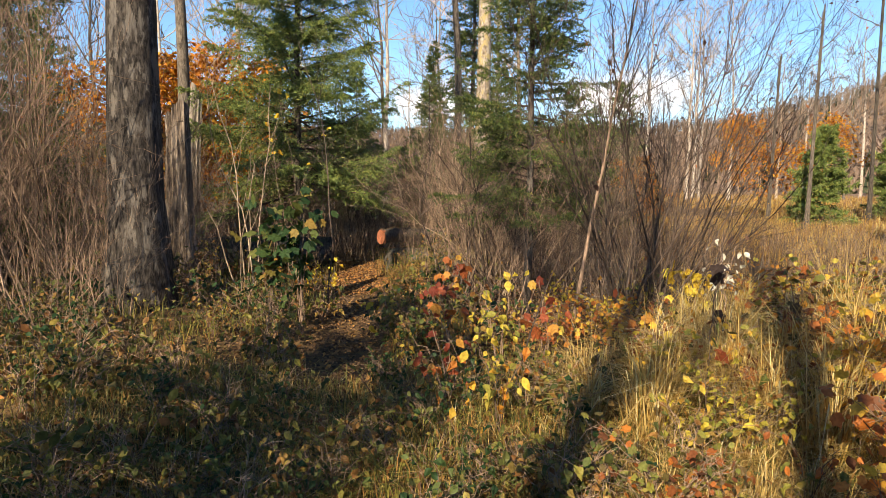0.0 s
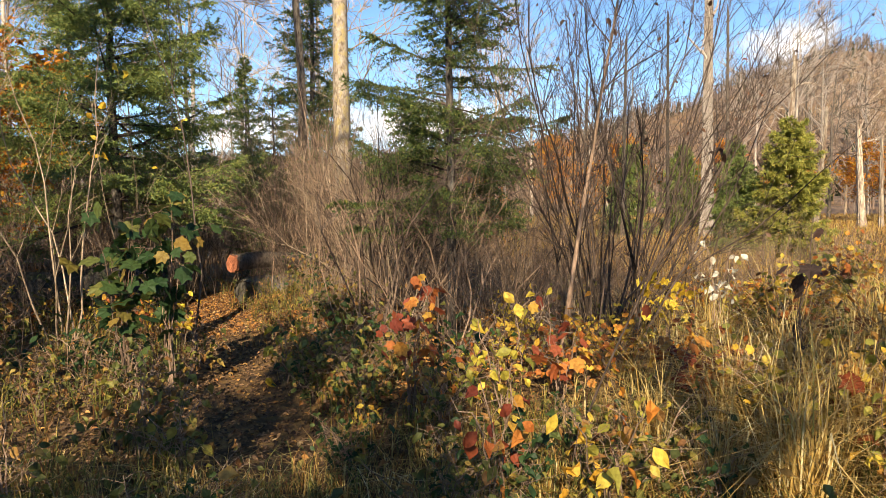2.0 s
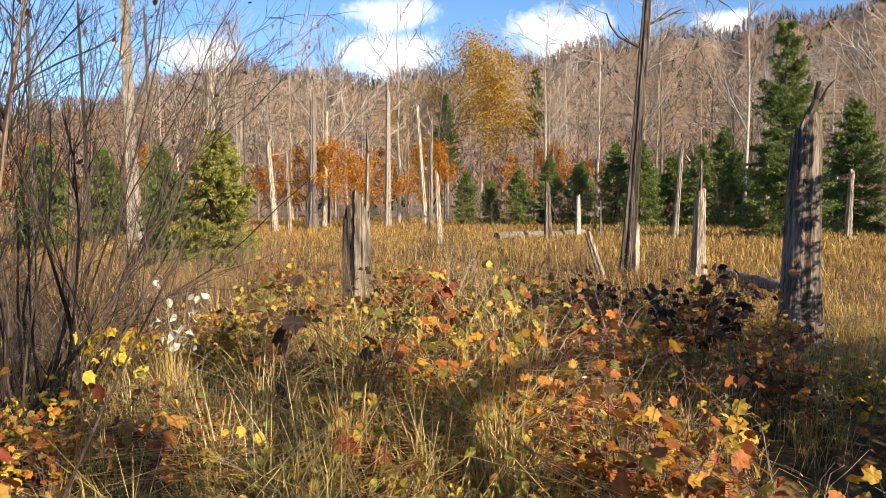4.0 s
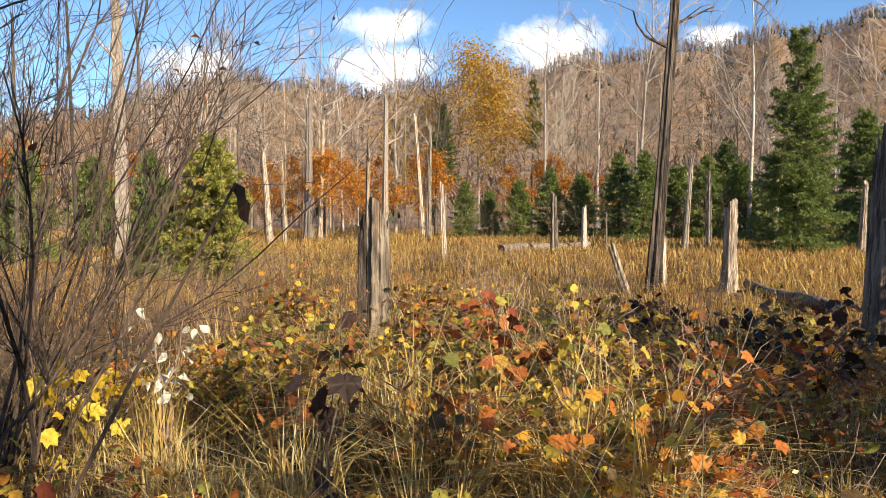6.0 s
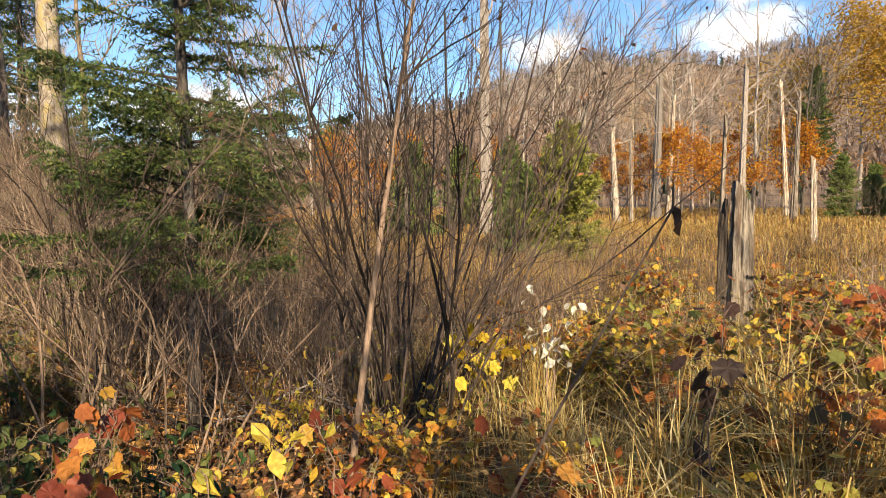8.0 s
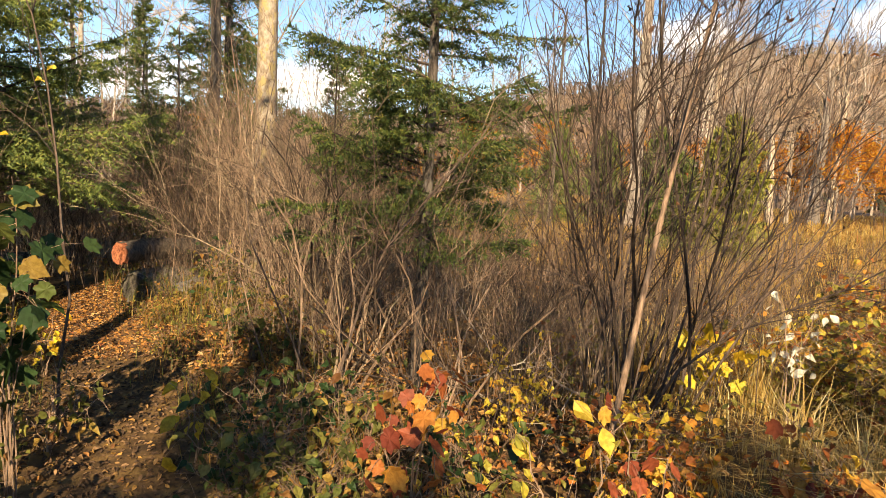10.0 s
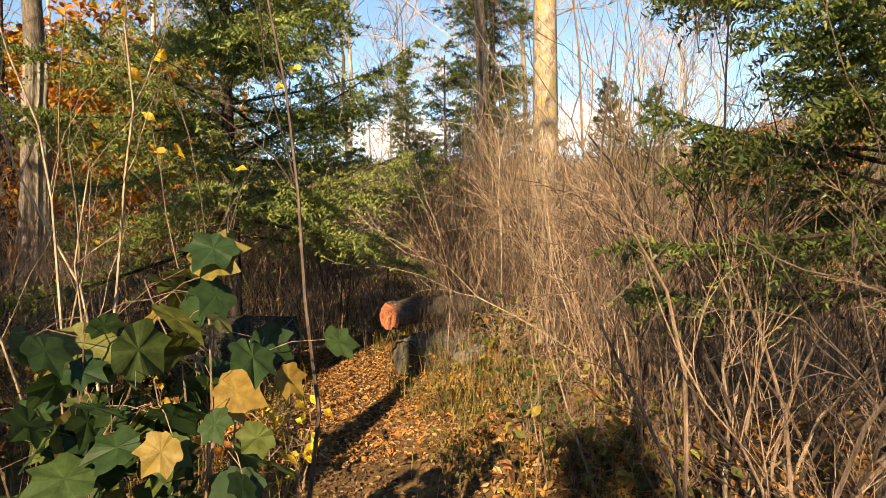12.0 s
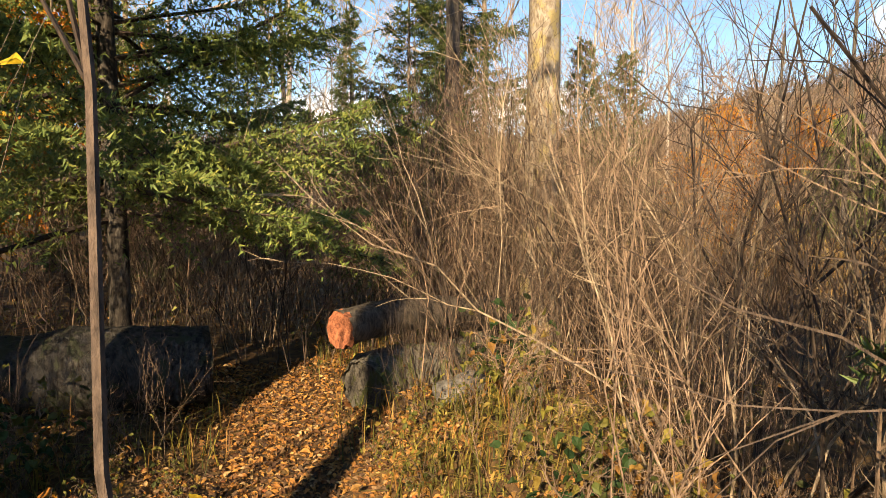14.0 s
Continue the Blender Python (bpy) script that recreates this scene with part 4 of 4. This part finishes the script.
G_THICK = "bare twig thicket beside the trail"
THICK = [wand_shrub("twig_shrub", at(0.55 + 0.4 * i, 7.6 + 0.7 * i), h, 180 + i, "bare brown twiggy shrub in a dense thicket", st, 0.5, bk, 10, 0.2, rad=0.005, group=G_THICK, depth=1, split=True, crook=0.16)
         for i, (h, st, bk) in enumerate(((2.2, 10, M_TWIG), (2.7, 9, M_TWIG_TAN), (1.7, 13, M_TWIG), (2.3, 8, M_TWIG_DARK)))]
rng = np.random.default_rng(22)


def count_thick(x):
    return int(x * 10)


def clear(x, y, r=0.42):
    return abs(float(trail_off(x, y))) > r


for x, y, s in ((0.85, 6.1, .65), (1.1, 5.6, .6)):
    put_copy(THICK[count_thick(x) % 4], at(x, y, x * 300, s))
count = 0
while count < 9:
    x, y = rng.uniform(1.5, 3.2), rng.uniform(6.0, 8.4)
    if (x - 1.15) ** 2 + (y - 6.4) ** 2 > 0.12:
        put_copy(THICK[count % 4], at(x, y, rng.uniform(0, 360), rng.uniform(0.5, 0.85)))
        count += 1
count = 0
while count < 40:
    x, y = rng.uniform(0.75, 3.4), rng.uniform(8.2, 13.5)
    if x > 0.95 or y > 11.2:
        put_copy(THICK[count % 4], at(x, y, rng.uniform(0, 360), rng.uniform(0.7, 1.05)))
        count += 1
for i in range(30):
    x, y = rng.uniform(0.3, 1.8), rng.uniform(9.9, 12.0)
    put_copy(THICK[(0, 1, 0, 2, 3)[i % 5]], at(x, y, rng.uniform(0, 360), rng.uniform(0.85, 1.15)))
for i in range(46):
    b2, d2 = rng.uniform(35, 108), rng.uniform(33, 46)
    put_copy(THICK[i % 4], at(*polar(b2, d2), i * 40, rng.uniform(0.8, 1.5)))
for i in range(60):
    put_copy(THICK[i % 4], at(rng.uniform(-2.6, 1.2), rng.uniform(11.0, 15), rng.uniform(0, 360), rng.uniform(0.75, 1.05)))
for i in range(60):
    x, y = rng.uniform(-9, 6), rng.uniform(11.5, 20)
    if clear(x, y, 0.6):
        put_copy(THICK[i % 4], at(x, y, rng.uniform(0, 360), rng.uniform(0.8, 1.3)))
for i in range(46):
    x, y = rng.uniform(-7.5, -1.7), rng.uniform(5.2, 11)
    if (x + 2.95) ** 2 + (y - 6.9) ** 2 > 0.3:
        put_copy(THICK[(0, 3, 2)[i % 3]], at(x, y, rng.uniform(0, 360), rng.uniform(0.6, 1.15)))
for i in range(20):
    put_copy(THICK[(0, 3, 2, 0)[i % 4]], at(rng.uniform(-6.5, -3.5), rng.uniform(5.2, 8.5), rng.uniform(0, 360), rng.uniform(1.3, 1.9)))
for i in range(8):
    put_copy(THICK[(3, 2)[i % 2]], at(rng.uniform(1.3, 2.6), rng.uniform(4.9, 6.0), rng.uniform(0, 360), rng.uniform(0.4, 0.7)))
for i in range(22):
    x, y = rng.uniform(2.2, 6), rng.uniform(6.2, 11)
    put_copy(THICK[i % 4], at(x, y, rng.uniform(0, 360), rng.uniform(0.35, 0.6)))

G_ALD = "crooked alders beside the trail"
ALD = [wand_shrub("alder_shrub", at(x, y), h, 290 + i, "%s-stemmed bare alder with crooked limbs beside the trail" % lab, st, 0.22, bk, 7, 0.3, rad=0.0095, depth=2, crook=0.2, group=G_ALD, drift=(0.1, 0.05))
       for i, (x, y, h, st, bk, lab) in enumerate(((0.42, 6.05, 2.2, 3, M_TWIG_DARK, "dark"), (0.55, 6.4, 2.4, 5, M_TWIG, "brown"), (0.72, 7.0, 2.5, 4, M_TWIG_TAN, "pale")))]
for i, (x, y, sc) in enumerate(((0.95, 5.75, .8), (0.95, 7.3, .9), (1.2, 7.8, 1.0), (1.5, 7.2, .9), (1.0, 8.2, .9), (1.6, 8.2, 1.1), (1.9, 6.9, .8), (1.3, 8.8, 1.0))):
    put_copy(ALD[(1, 2, 0)[i % 3]], at(x, y, 77 * i, sc))
wand_shrub("alder_shrub", at(0.78, 8.0), 2.5, 195, "dark-stemmed bare alder with crooked limbs beside the trail", 5, 0.15, M_TWIG_DARK, 10, 0.55, rad=0.01, depth=2, crook=0.2)
wand_shrub("alder_shrub", at(0.9, 6.95), 2.3, 190, "dark-stemmed bare alder arching beside the trail", 6, 0.2, M_TWIG_DARK, 9, 0.5, rad=0.0085, depth=2, drift=(0.12, 0.05))
wand_shrub("alder_shrub", at(0.95, 7.5), 2.5, 191, "dark-stemmed bare alder arching beside the trail", 7, 0.25, M_TWIG_DARK, 9, 0.6, rad=0.0065, depth=2)
wand_shrub("pale_sapling", at(-1.95, 7.55), 2.7, 192, "cluster of thin pale sapling stems", 6, 0.12, M_TWIG_TAN, 4, 0.3, rad=0.009, depth=1)
wand_shrub("pale_sapling", at(-1.5, 7.95), 2.1, 193, "thin pale sapling with a few yellow leaves", 2, 0.05, M_TWIG_TAN, 5, 0.2, M_YELLOW, 13, 0.07, rad=0.006, depth=1, kind="fine")
wand_shrub("thin_sapling", at(-0.92, 6.64), 2.9, 194, "single thin brown sapling at the trail side", 1, 0.01, M_TWIG_DARK, 7, 0.1, rad=0.008, depth=1)
leafy_bush("maple_seedling", at(-1.06, 5.88), 1.38, 0.14, 200, "low maple with broad dark green leaves", M_GREEN, 80, 0.11, "maple", 8, category="seedling", split=True, hang=0.9, low=0.5)
leafy_bush("maple_seedling", at(-1.35, 5.8), 1.15, 0.22, 201, "low maple with broad dark green leaves", M_GREEN, 84, 0.12, "maple", 9, category="seedling", split=True)
leafy_bush("beech_seedling", at(-0.27, 6.05), 0.5, 0.2, 202, "small seedling with bright yellow leaves", M_YELLOW, 12, 0.085, "fine", 2, category="seedling", split=True, hang=1.1)
leafy_bush("maple_seedling", at(0.22, 4.62), 0.88, 0.3, 203, "maple seedling with red and orange leaves", M_RED, 44, 0.075, "maple", 6, category="seedling", split=True, hang=1.1, low=0.7)
leafy_bush("maple_seedling", at(0.89, 4.13), 0.62, 0.25, 207, "maple seedling with orange leaves", M_RED, 20, 0.085, "maple", 4, category="seedling", split=True, hang=1.1, low=0.6)
leafy_bush("maple_seedling", at(0.15, 3.3), 0.6, 0.25, 204, "maple seedling with red and orange leaves", M_RED, 20, 0.07, "fine", 4, category="seedling", split=True, hang=1.1)
leafy_bush("white_leaved_plant", at(2.4, 4.65), 0.8, 0.15, 205, "plant with bleached white leaves catching the sun", M_WHITE, 30, 0.055, "fine", 4, category="plant", split=True, hang=0.8, low=0.65)

leafy_bush("withered_stalk", at(1.72, 3.4), 0.95, 0.1, 206, "dark stalk with a few withered reddish leaves", M_DARKLEAF, 11, 0.085, "maple", 2, M_TWIG_DARK, category="stalk", split=True)
tall = thing("tall_stalk", at(0.55, 3.5), "tall thin dark stalk ending in a curled withered leaf", "stalk")
tm = Mesh()
tq = np.linspace(0, 1, 9)
tm.tube(np.stack([0.3 * tq ** 1.4, -0.53 * tq ** 1.2, 1.42 * tq], -1), np.linspace(0.006, 0.002, 9), 5)
part("stem", tm, M_TWIG_DARK, tall)
for dx, dz in ((0.0, 0.0), (0.03, -0.03)):
    tm = Mesh()
    leaves(tm, [(0.3 + dx * 0.7, -0.53, 1.42 + dz * 0.7)], 0.03, np.random.default_rng(int(900 + dx * 100)), "fine", 0.6, 1.4)
    part("leaf", tm, M_DARKLEAF, tall, "curled dark leaf")

G_OR = "maple seedlings in the brambles"
for x, y, h, mt, sd, lab in ((2.34, 5.07, 0.6, M_YELLOW, 271, "bright yellow"), (3.98, 3.72, 0.7, M_RED, 272, "orange and red"), (4.85, 3.21, 0.72, M_RED, 273, "orange and red"), (3.9, 2.55, 0.5, M_RED, 274, "orange and red"),
                             (1.75, 2.95, 0.42, M_RED, 275, "orange and red"), (2.9, 2.5, 0.45, M_YELLOW, 276, "bright yellow"), (1.45, 3.75, 0.5, M_RED, 277, "orange and red"), (2.3, 1.75, 0.5, M_YELLOW, 278, "bright yellow"), (3.1, 3.3, 0.62, M_RED, 279, "orange and red")):
    leafy_bush("maple_seedling", at(x, y), h, 0.24, sd, "maple seedling with %s leaves among brambles" % lab, mt, 40, 0.085, "maple", 6, group=G_OR, category="seedling", split=True, hang=0.9, low=0.55)

G_BR = "autumn brambles beside the meadow"
BRAM = [leafy_bush("bramble_bush", at(2.3 + 0.5 * i, 3.4 - 0.2 * i), h, w, 210 + i, lab, mt, cnt, sz, "fine" if i % 2 else "maple", 10, group=G_BR)
        for i, (h, w, mt, cnt, sz, lab) in enumerate(((0.75, 0.5, M_MIXED, 190, 0.058, "bramble with yellow, orange and brown leaves"), (0.65, 0.5, M_GOLDGREEN, 200, 0.052, "bramble with yellow-green leaves"),
                                                      (0.8, 0.45, M_MIXED, 170, 0.062, "bramble with yellow, orange and brown leaves"), (0.6, 0.45, M_RED, 80, 0.075, "bramble with orange and red leaves")))]
DARKB = leafy_bush("bramble_bush", at(4.6, 1.9), 0.85, 0.55, 216, "bramble with dark withered leaves", M_DARKLEAF, 200, 0.07, "maple", 12, group=G_BR)
for i in range(84):
    x, y = rng.uniform(1.0, 7), rng.uniform(0.8, 6.2)
    if math.hypot(x + 0.2, y - 2.3) < 2.1 or math.hypot(x - 2.75, y - 0.45) < 1.2:
        continue
    dark = y < 0.62 * x - 0.1 and x < 5.6
    src = DARKB if dark and rng.random() < 0.62 else BRAM[int(rng.choice(4, p=(0.35, 0.33, 0.22, 0.1)))]
    put_copy(src, at(x, y, rng.uniform(0, 360), rng.uniform(0.5, 0.8) if dark else rng.uniform(0.6, 1.0)))
for i in range(60):
    x, y = rng.uniform(1.3, 5.4), rng.uniform(2.0, 5.6)
    if math.hypot(x + 0.2, y - 2.3) < 1.7 or (x < 2.6 and y > 3.9):
        continue
    put_copy(BRAM[int(rng.choice(4, p=(0.4, 0.28, 0.22, 0.1)))], at(x, y, rng.uniform(0, 360), rng.uniform(0.5, 0.85)))
for x, y, s in ((1.0, 0.9, .7), (1.45, 1.4, .75), (0.9, 1.9, .6), (1.5, 0.3, .8), (0.6, 1.2, .5), (1.9, 1.0, .8), (1.3, -0.1, .7), (0.5, 0.5, .45)):
    put_copy(BRAM[int(x * 10) % 3], at(x, y, x * 97, s))
G_SEED = "yellow seedlings by the trail"
SEED = [leafy_bush("maple_seedling", at(0.55, 4.1), 0.8, 0.3, 220, "maple seedling with yellow and orange leaves", M_GOLDGREEN, 44, 0.064, "fine", 5, group=G_SEED, category="seedling", hang=1.0),
        leafy_bush("maple_seedling", at(0.4, 3.0), 0.5, 0.3, 221, "maple seedling with yellow and orange leaves", M_MIXED, 44, 0.062, "fine", 5, group=G_SEED, category="seedling", hang=1.0)]
for x, y, s in ((0.75, 3.4, .7), (0.35, 4.6, .7), (0.7, 4.9, .8), (1.2, 2.45, .6), (1.4, 2.7, .8), (0.1, 5.9, .5), (1.1, 4.5, .8), (-0.05, 4.5, .55), (1.7, 3.9, .9), (1.5, 2.0, .7), (0.9, 1.6, .6), (1.3, 1.1, .7), (0.8, 0.8, .5)):
    put_copy(SEED[int(x * 10) % 2], at(x, y, x * 333, s))
G_HERB = "low leafy undergrowth"
HERB = [leafy_bush("undergrowth_bush", at(-2.2 + 0.6 * i, 3.6 + 0.4 * i), 0.42, 0.34, 230 + i, "low undergrowth with dull green and brown leaves", M_HERB if i else M_GREEN, 80, 0.055, "fine", 9, group=G_HERB) for i in range(3)]
for i in range(240):
    x, y = rng.uniform(-6.5, 0.8), rng.uniform(0.6, 9.5)
    if (y > 3.2 and not clear(x, y, 0.26 if y < 6.5 else 0.95)) or (x + 2.95) ** 2 + (y - 6.9) ** 2 < 0.2:
        continue
    put_copy(HERB[i % 3], at(x, y, rng.uniform(0, 360), rng.uniform(0.6, 1.15)))
for i in range(70):
    put_copy(HERB[(1, 2, 0)[i % 3]], at(rng.uniform(-1.6, 1.2), rng.uniform(0.9, 3.6), rng.uniform(0, 360), rng.uniform(0.5, 0.85)))
for i in range(34):
    y = rng.uniform(5.2, 9.6)
    x = -0.75 + (-1 if i % 3 else 1) * rng.uniform(0.42, 1.0)
    put_copy(HERB[1 + i % 2], at(x, y, rng.uniform(0, 360), rng.uniform(0.3, 0.55)))
STALK = leafy_bush("dry_stalks", at(2.6, 2.6), 0.8, 0.35, 240, "spray of pale dry stalks in the brambles", M_GRASS, 22, 0.03, "small", 16, M_TWIG_TAN, "dry pale stalks", "stalks")
for x, y, s in ((3.3, 3.1, 1.1), (2.2, 2.1, .9), (3.6, 2.4, 1.0), (1.7, 1.5, .8), (1.9, 5.6, .9), (4.4, 3.8, 1.1), (3.0, 6.0, 1.0), (2.0, 0.9, 1.0), (1.6, 0.2, .9), (5.6, 4.2, 1.0)):
    put_copy(STALK, at(x, y, x * 99, s))


G_STEM = "dry brown stems in the meadow"
STEM = [wand_shrub("meadow_shrub", at(6.6 + i, 6.4), 0.85, 280 + i, "clump of thin dry brown stems standing in the meadow", 16, 0.28, bk, 3, 0.3, M_SEDGE if i else M_GOLDGREEN, 60, 0.028, rad=0.0035, group=G_STEM, depth=0, kind="small", split=False, crook=0.1) for i, bk in enumerate((M_TWIG, M_TWIG_DARK))]
for i in range(170):
    x, y = rng.uniform(4.6, 17), rng.uniform(2.5, 15)
    if math.hypot(x - 6.0, y - 5.6) > 0.3:
        put_copy(STEM[i % 2], at(x, y, rng.uniform(0, 360), rng.uniform(0.6, 1.15)))

G_TUFT = "arching golden grass tufts"
TUFT = grass_tuft("grass_tuft", at(1.75, 2.75), 0.62, 260, "arching tuft of long golden grass", group=G_TUFT)
for x, y, s in ((1.35, 3.15, .9), (2.15, 3.2, 1.0), (2.4, 2.2, 1.1), (1.5, 2.0, .9), (3.1, 2.9, 1.1), (1.8, 3.9, .8), (2.0, 4.3, .8), (2.9, 4.0, .9), (1.0, 2.2, .7), (3.7, 3.4, 1.0), (2.9, 5.2, .9), (4.6, 4.6, 1.0), (2.6, 3.6, 1.1), (3.4, 4.5, 1.0), (4.2, 3.2, 1.1), (2.2, 1.6, .9), (3.2, 1.9, 1.0), (1.9, 2.5, 1.0), (2.3, 2.8, 1.1), (5.2, 3.6, 1.0), (2.6, 5.8, 1.0), (3.9, 5.6, 1.0), (0.9, 3.0, .7), (5.0, 5.6, 1.0), (1.15, 2.85, .9), (1.5, 2.4, 1.0), (1.45, 3.5, .9), (1.7, 3.1, 1.0), (2.0, 2.3, 1.0), (1.3, 2.0, .8), (1.9, 3.6, 1.0), (2.5, 3.2, 1.0), (1.0, 3.5, .7), (2.7, 2.6, 1.0)):
    put_copy(TUFT, at(x, y, x * 211, s * (0.6 if y < 2.45 else 1.15)))
# brushwood heaped against the sawn log
for x, y, s in ((0.05, 9.55, .42), (0.35, 9.75, .45), (0.75, 9.9, .5), (0.2, 10.3, .5), (1.0, 9.4, .5), (0.0, 9.7, .4), (0.2, 9.85, .45), (0.5, 10.1, .5), (0.35, 9.5, .35)):
    put_copy(THICK[3], at(x, y, x * 171, s))


for i in range(12):
    put_copy(THICK[(3, 0, 2)[i % 3]], at(-4.2 + 0.25 * i, 9.35 + 0.3 * rng.random(), i * 60, rng.uniform(0.22, 0.42)))
for x, y, s in ((0.15, 8.6, .35), (0.75, 8.4, .4), (1.0, 8.9, .4), (0.5, 8.2, .3), (0.9, 7.8, .45), (0.3, 7.6, .3), (0.7, 7.3, .35), (1.1, 8.2, .4), (0.45, 8.9, .3), (1.3, 8.7, .45)):
    put_copy(THICK[2], at(x, y, x * 140, s))
for i in range(7):
    put_copy(SEED[i % 2], at(-2.6 + 0.2 * i, 8.3 + 0.7 * rng.random(), i * 50, rng.uniform(0.4, 0.6)))
leafy_bush("beech_seedling", at(-1.02, 7.85), 0.46, 0.22, 250, "low seedling with bright yellow-green leaves", M_YELLOW, 34, 0.06, "fine", 5, category="seedling", split=True, hang=0.9)
leafy_bush("beech_seedling", at(-1.22, 8.2), 0.4, 0.2, 251, "low seedling with bright yellow-green leaves", M_YELLOW, 26, 0.06, "fine", 4, category="seedling", split=True, hang=0.9)
leafy_bush("maple_seedling", at(-1.5, 8.05), 0.4, 0.22, 252, "low maple seedling with orange leaves", M_RED, 24, 0.065, "fine", 4, category="seedling", split=True, hang=0.9)


# ---------------------------------------------------------------- grass, litter
def scatter(n, x0, x1, y0, y1, seed, keep=None):
    r = np.random.default_rng(seed)
    x, y = r.uniform(x0, x1, n), r.uniform(y0, y1, n)
    if keep is not None:
        k = keep(x, y)
        x, y = x[k], y[k]
    return np.stack([x, y, ground_z(x, y) - 0.01], -1), r


def tufts(n, per, spread, *area, seed=0, keep=None):
    c, r = scatter(n, *area, seed, keep)
    p = np.repeat(c, per, 0)
    p[:, :2] += r.normal(0, spread, (len(p), 2))
    p[:, 2] = ground_z(p[:, 0], p[:, 1]) - 0.01
    return p, r


off_path = lambda x, y: ((np.abs(trail_off(x, y)) > 0.34) | (y < 3.0)) & (np.hypot(x - 2.75, (y - 0.45)) > 1.15)
g = Mesh()
p, r = tufts(1300, 20, 0.06, 0.5, 8, -1.5, 7, seed=1, keep=lambda x, y: off_path(x, y) & (x > 0.35 * y) & ((y > 1.6) | (x > 1.8)))
grass(g, p, 0.34, r, 0.0028, 1.2)
tagged(part("golden_grass", g, M_GRASS), "dry golden grass tufts among the brambles", "grass", kind="stuff")
g = Mesh()
p, r = tufts(5200, 14, 0.13, 6, 26, -8, 24, seed=2)
grass(g, p, 0.34, r, 0.0045, 1.35)
tagged(part("meadow_grass", g, M_SEDGE), "rusty golden sedge covering the open meadow", "grass", kind="stuff")
g = Mesh()
p, r = tufts(12000, 9, 0.3, 14, 62, -22, 55, seed=3, keep=lambda x, y: np.hypot(x, y - 3) < 62)
grass(g, p, 0.42, r, 0.016, 1.3)
tagged(part("meadow_grass", g, M_SEDGE), "rusty golden sedge covering the far meadow", "grass", kind="stuff")
g = Mesh()
p, r = tufts(1500, 12, 0.07, -7, 0.8, -2, 12, seed=4, keep=off_path)
grass(g, p, 0.3, r, 0.003, 1.0)
p, r = tufts(1500, 16, 0.07, -2.2, 2.6, -1.2, 4.2, seed=14)
grass(g, p, 0.26, r, 0.003, 1.2)
g2 = Mesh()
p, r = tufts(900, 12, 0.08, -2.0, 3.0, -0.6, 4.4, seed=15)
grass(g2, p, 0.24, r, 0.0024, 1.5)
tagged(part("dry_grass", g2, M_GRASS), "matted dry golden grass at the trail's edge", "grass", kind="stuff")
tagged(part("woodland_grass", g, M_HERB), "thin brown and green grass under the trees", "grass", kind="stuff")
g = Mesh()
c, r = scatter(9000, -7, 3, -2, 14, 6, off_path)
leaves(g, c + r.uniform(0, 1, (len(c), 1)) ** 2 * np.array([0, 0, 0.3]), 0.05, r, "oval", 0.7)
tagged(part("undergrowth_leaves", g, M_HERB), "small dull green and brown undergrowth leaves", "undergrowth", kind="stuff")
g = Mesh()
# bright leaves packed where the trail is sunlit, light carried by their colour
c, r = scatter(26000, -1.9, 0.9, 8.2, 11.4, 7, lambda x, y: np.abs(trail_off(x, y) - 0.15) < 0.45 + 0.35 * np.sin(5.1 * x + 3.3 * y) ** 2)
leaves(g, c + (0, 0, 0.016), 0.036, r, "oval", 0.45, 0.0)
c, r = scatter(5000, -0.1, 2.2, 5, 8.5, 8)
leaves(g, c + (0, 0, 0.022), 0.055, r, "oval", 0.3, 0.0)
c, r = scatter(7000, -8, 8, -3, 18, 9)
leaves(g, c + (0, 0, 0.022), 0.06, r, "oval", 0.35, 0.0)
tagged(part("leaf_litter", g, M_LITTER), "fallen brown and orange leaves covering the trail", "leaf litter", kind="stuff")
g = Mesh()
# trodden litter, its colour darkened for the shaded stretch of trail
c, r = scatter(34000, -2.2, 1.4, 2.4, 11.2, 17)
leaves(g, c + (0, 0, 0.016), 0.036, r, "oval", 0.45, 0.0)
tagged(part("leaf_litter", g, M_TRODDEN_SHADE), "trodden brown leaves on the trail, darkened for its shade", "leaf litter", kind="stuff")
g = Mesh()
c, r = scatter(4200, -0.5, 1.3, 8.2, 10, 10, lambda x, y: ((x - 0.35) ** 2 / 0.4 + (y - 8.95) ** 2 / 0.3 < 1) & (trail_off(x, y) > 0.4))
grass(g, c, 0.09, r, 0.006, 1.3)
tagged(part("moss", g, M_MOSS), "green and gold moss on a hummock by the trail", "moss", kind="stuff")
# dead branches tangled over the hollow beside the thicket
rs = np.random.default_rng(250)
for k in range(9):
    br, tips = Mesh(), []
    x, y = rs.uniform(1.2, 2.6), rs.uniform(5.6, 7.2)
    grow(br, (0, 0, 0.03), unit(np.array([rs.normal(0, 1), rs.normal(0, 1), 0.25])), rs.uniform(0.7, 1.3), 0.012, 2, rs, tips, 0.6, 0.05, 5)
    ob = thing("fallen_branch", at(x, y), "dead fallen branch tangled beside the thicket", "branch")
    part("branchwork", br, M_BARK_PALE if k % 2 else M_TWIG_DARK, ob)
    tagged(ob, "dead fallen branch tangled beside the thicket", "branch", "fallen branches")
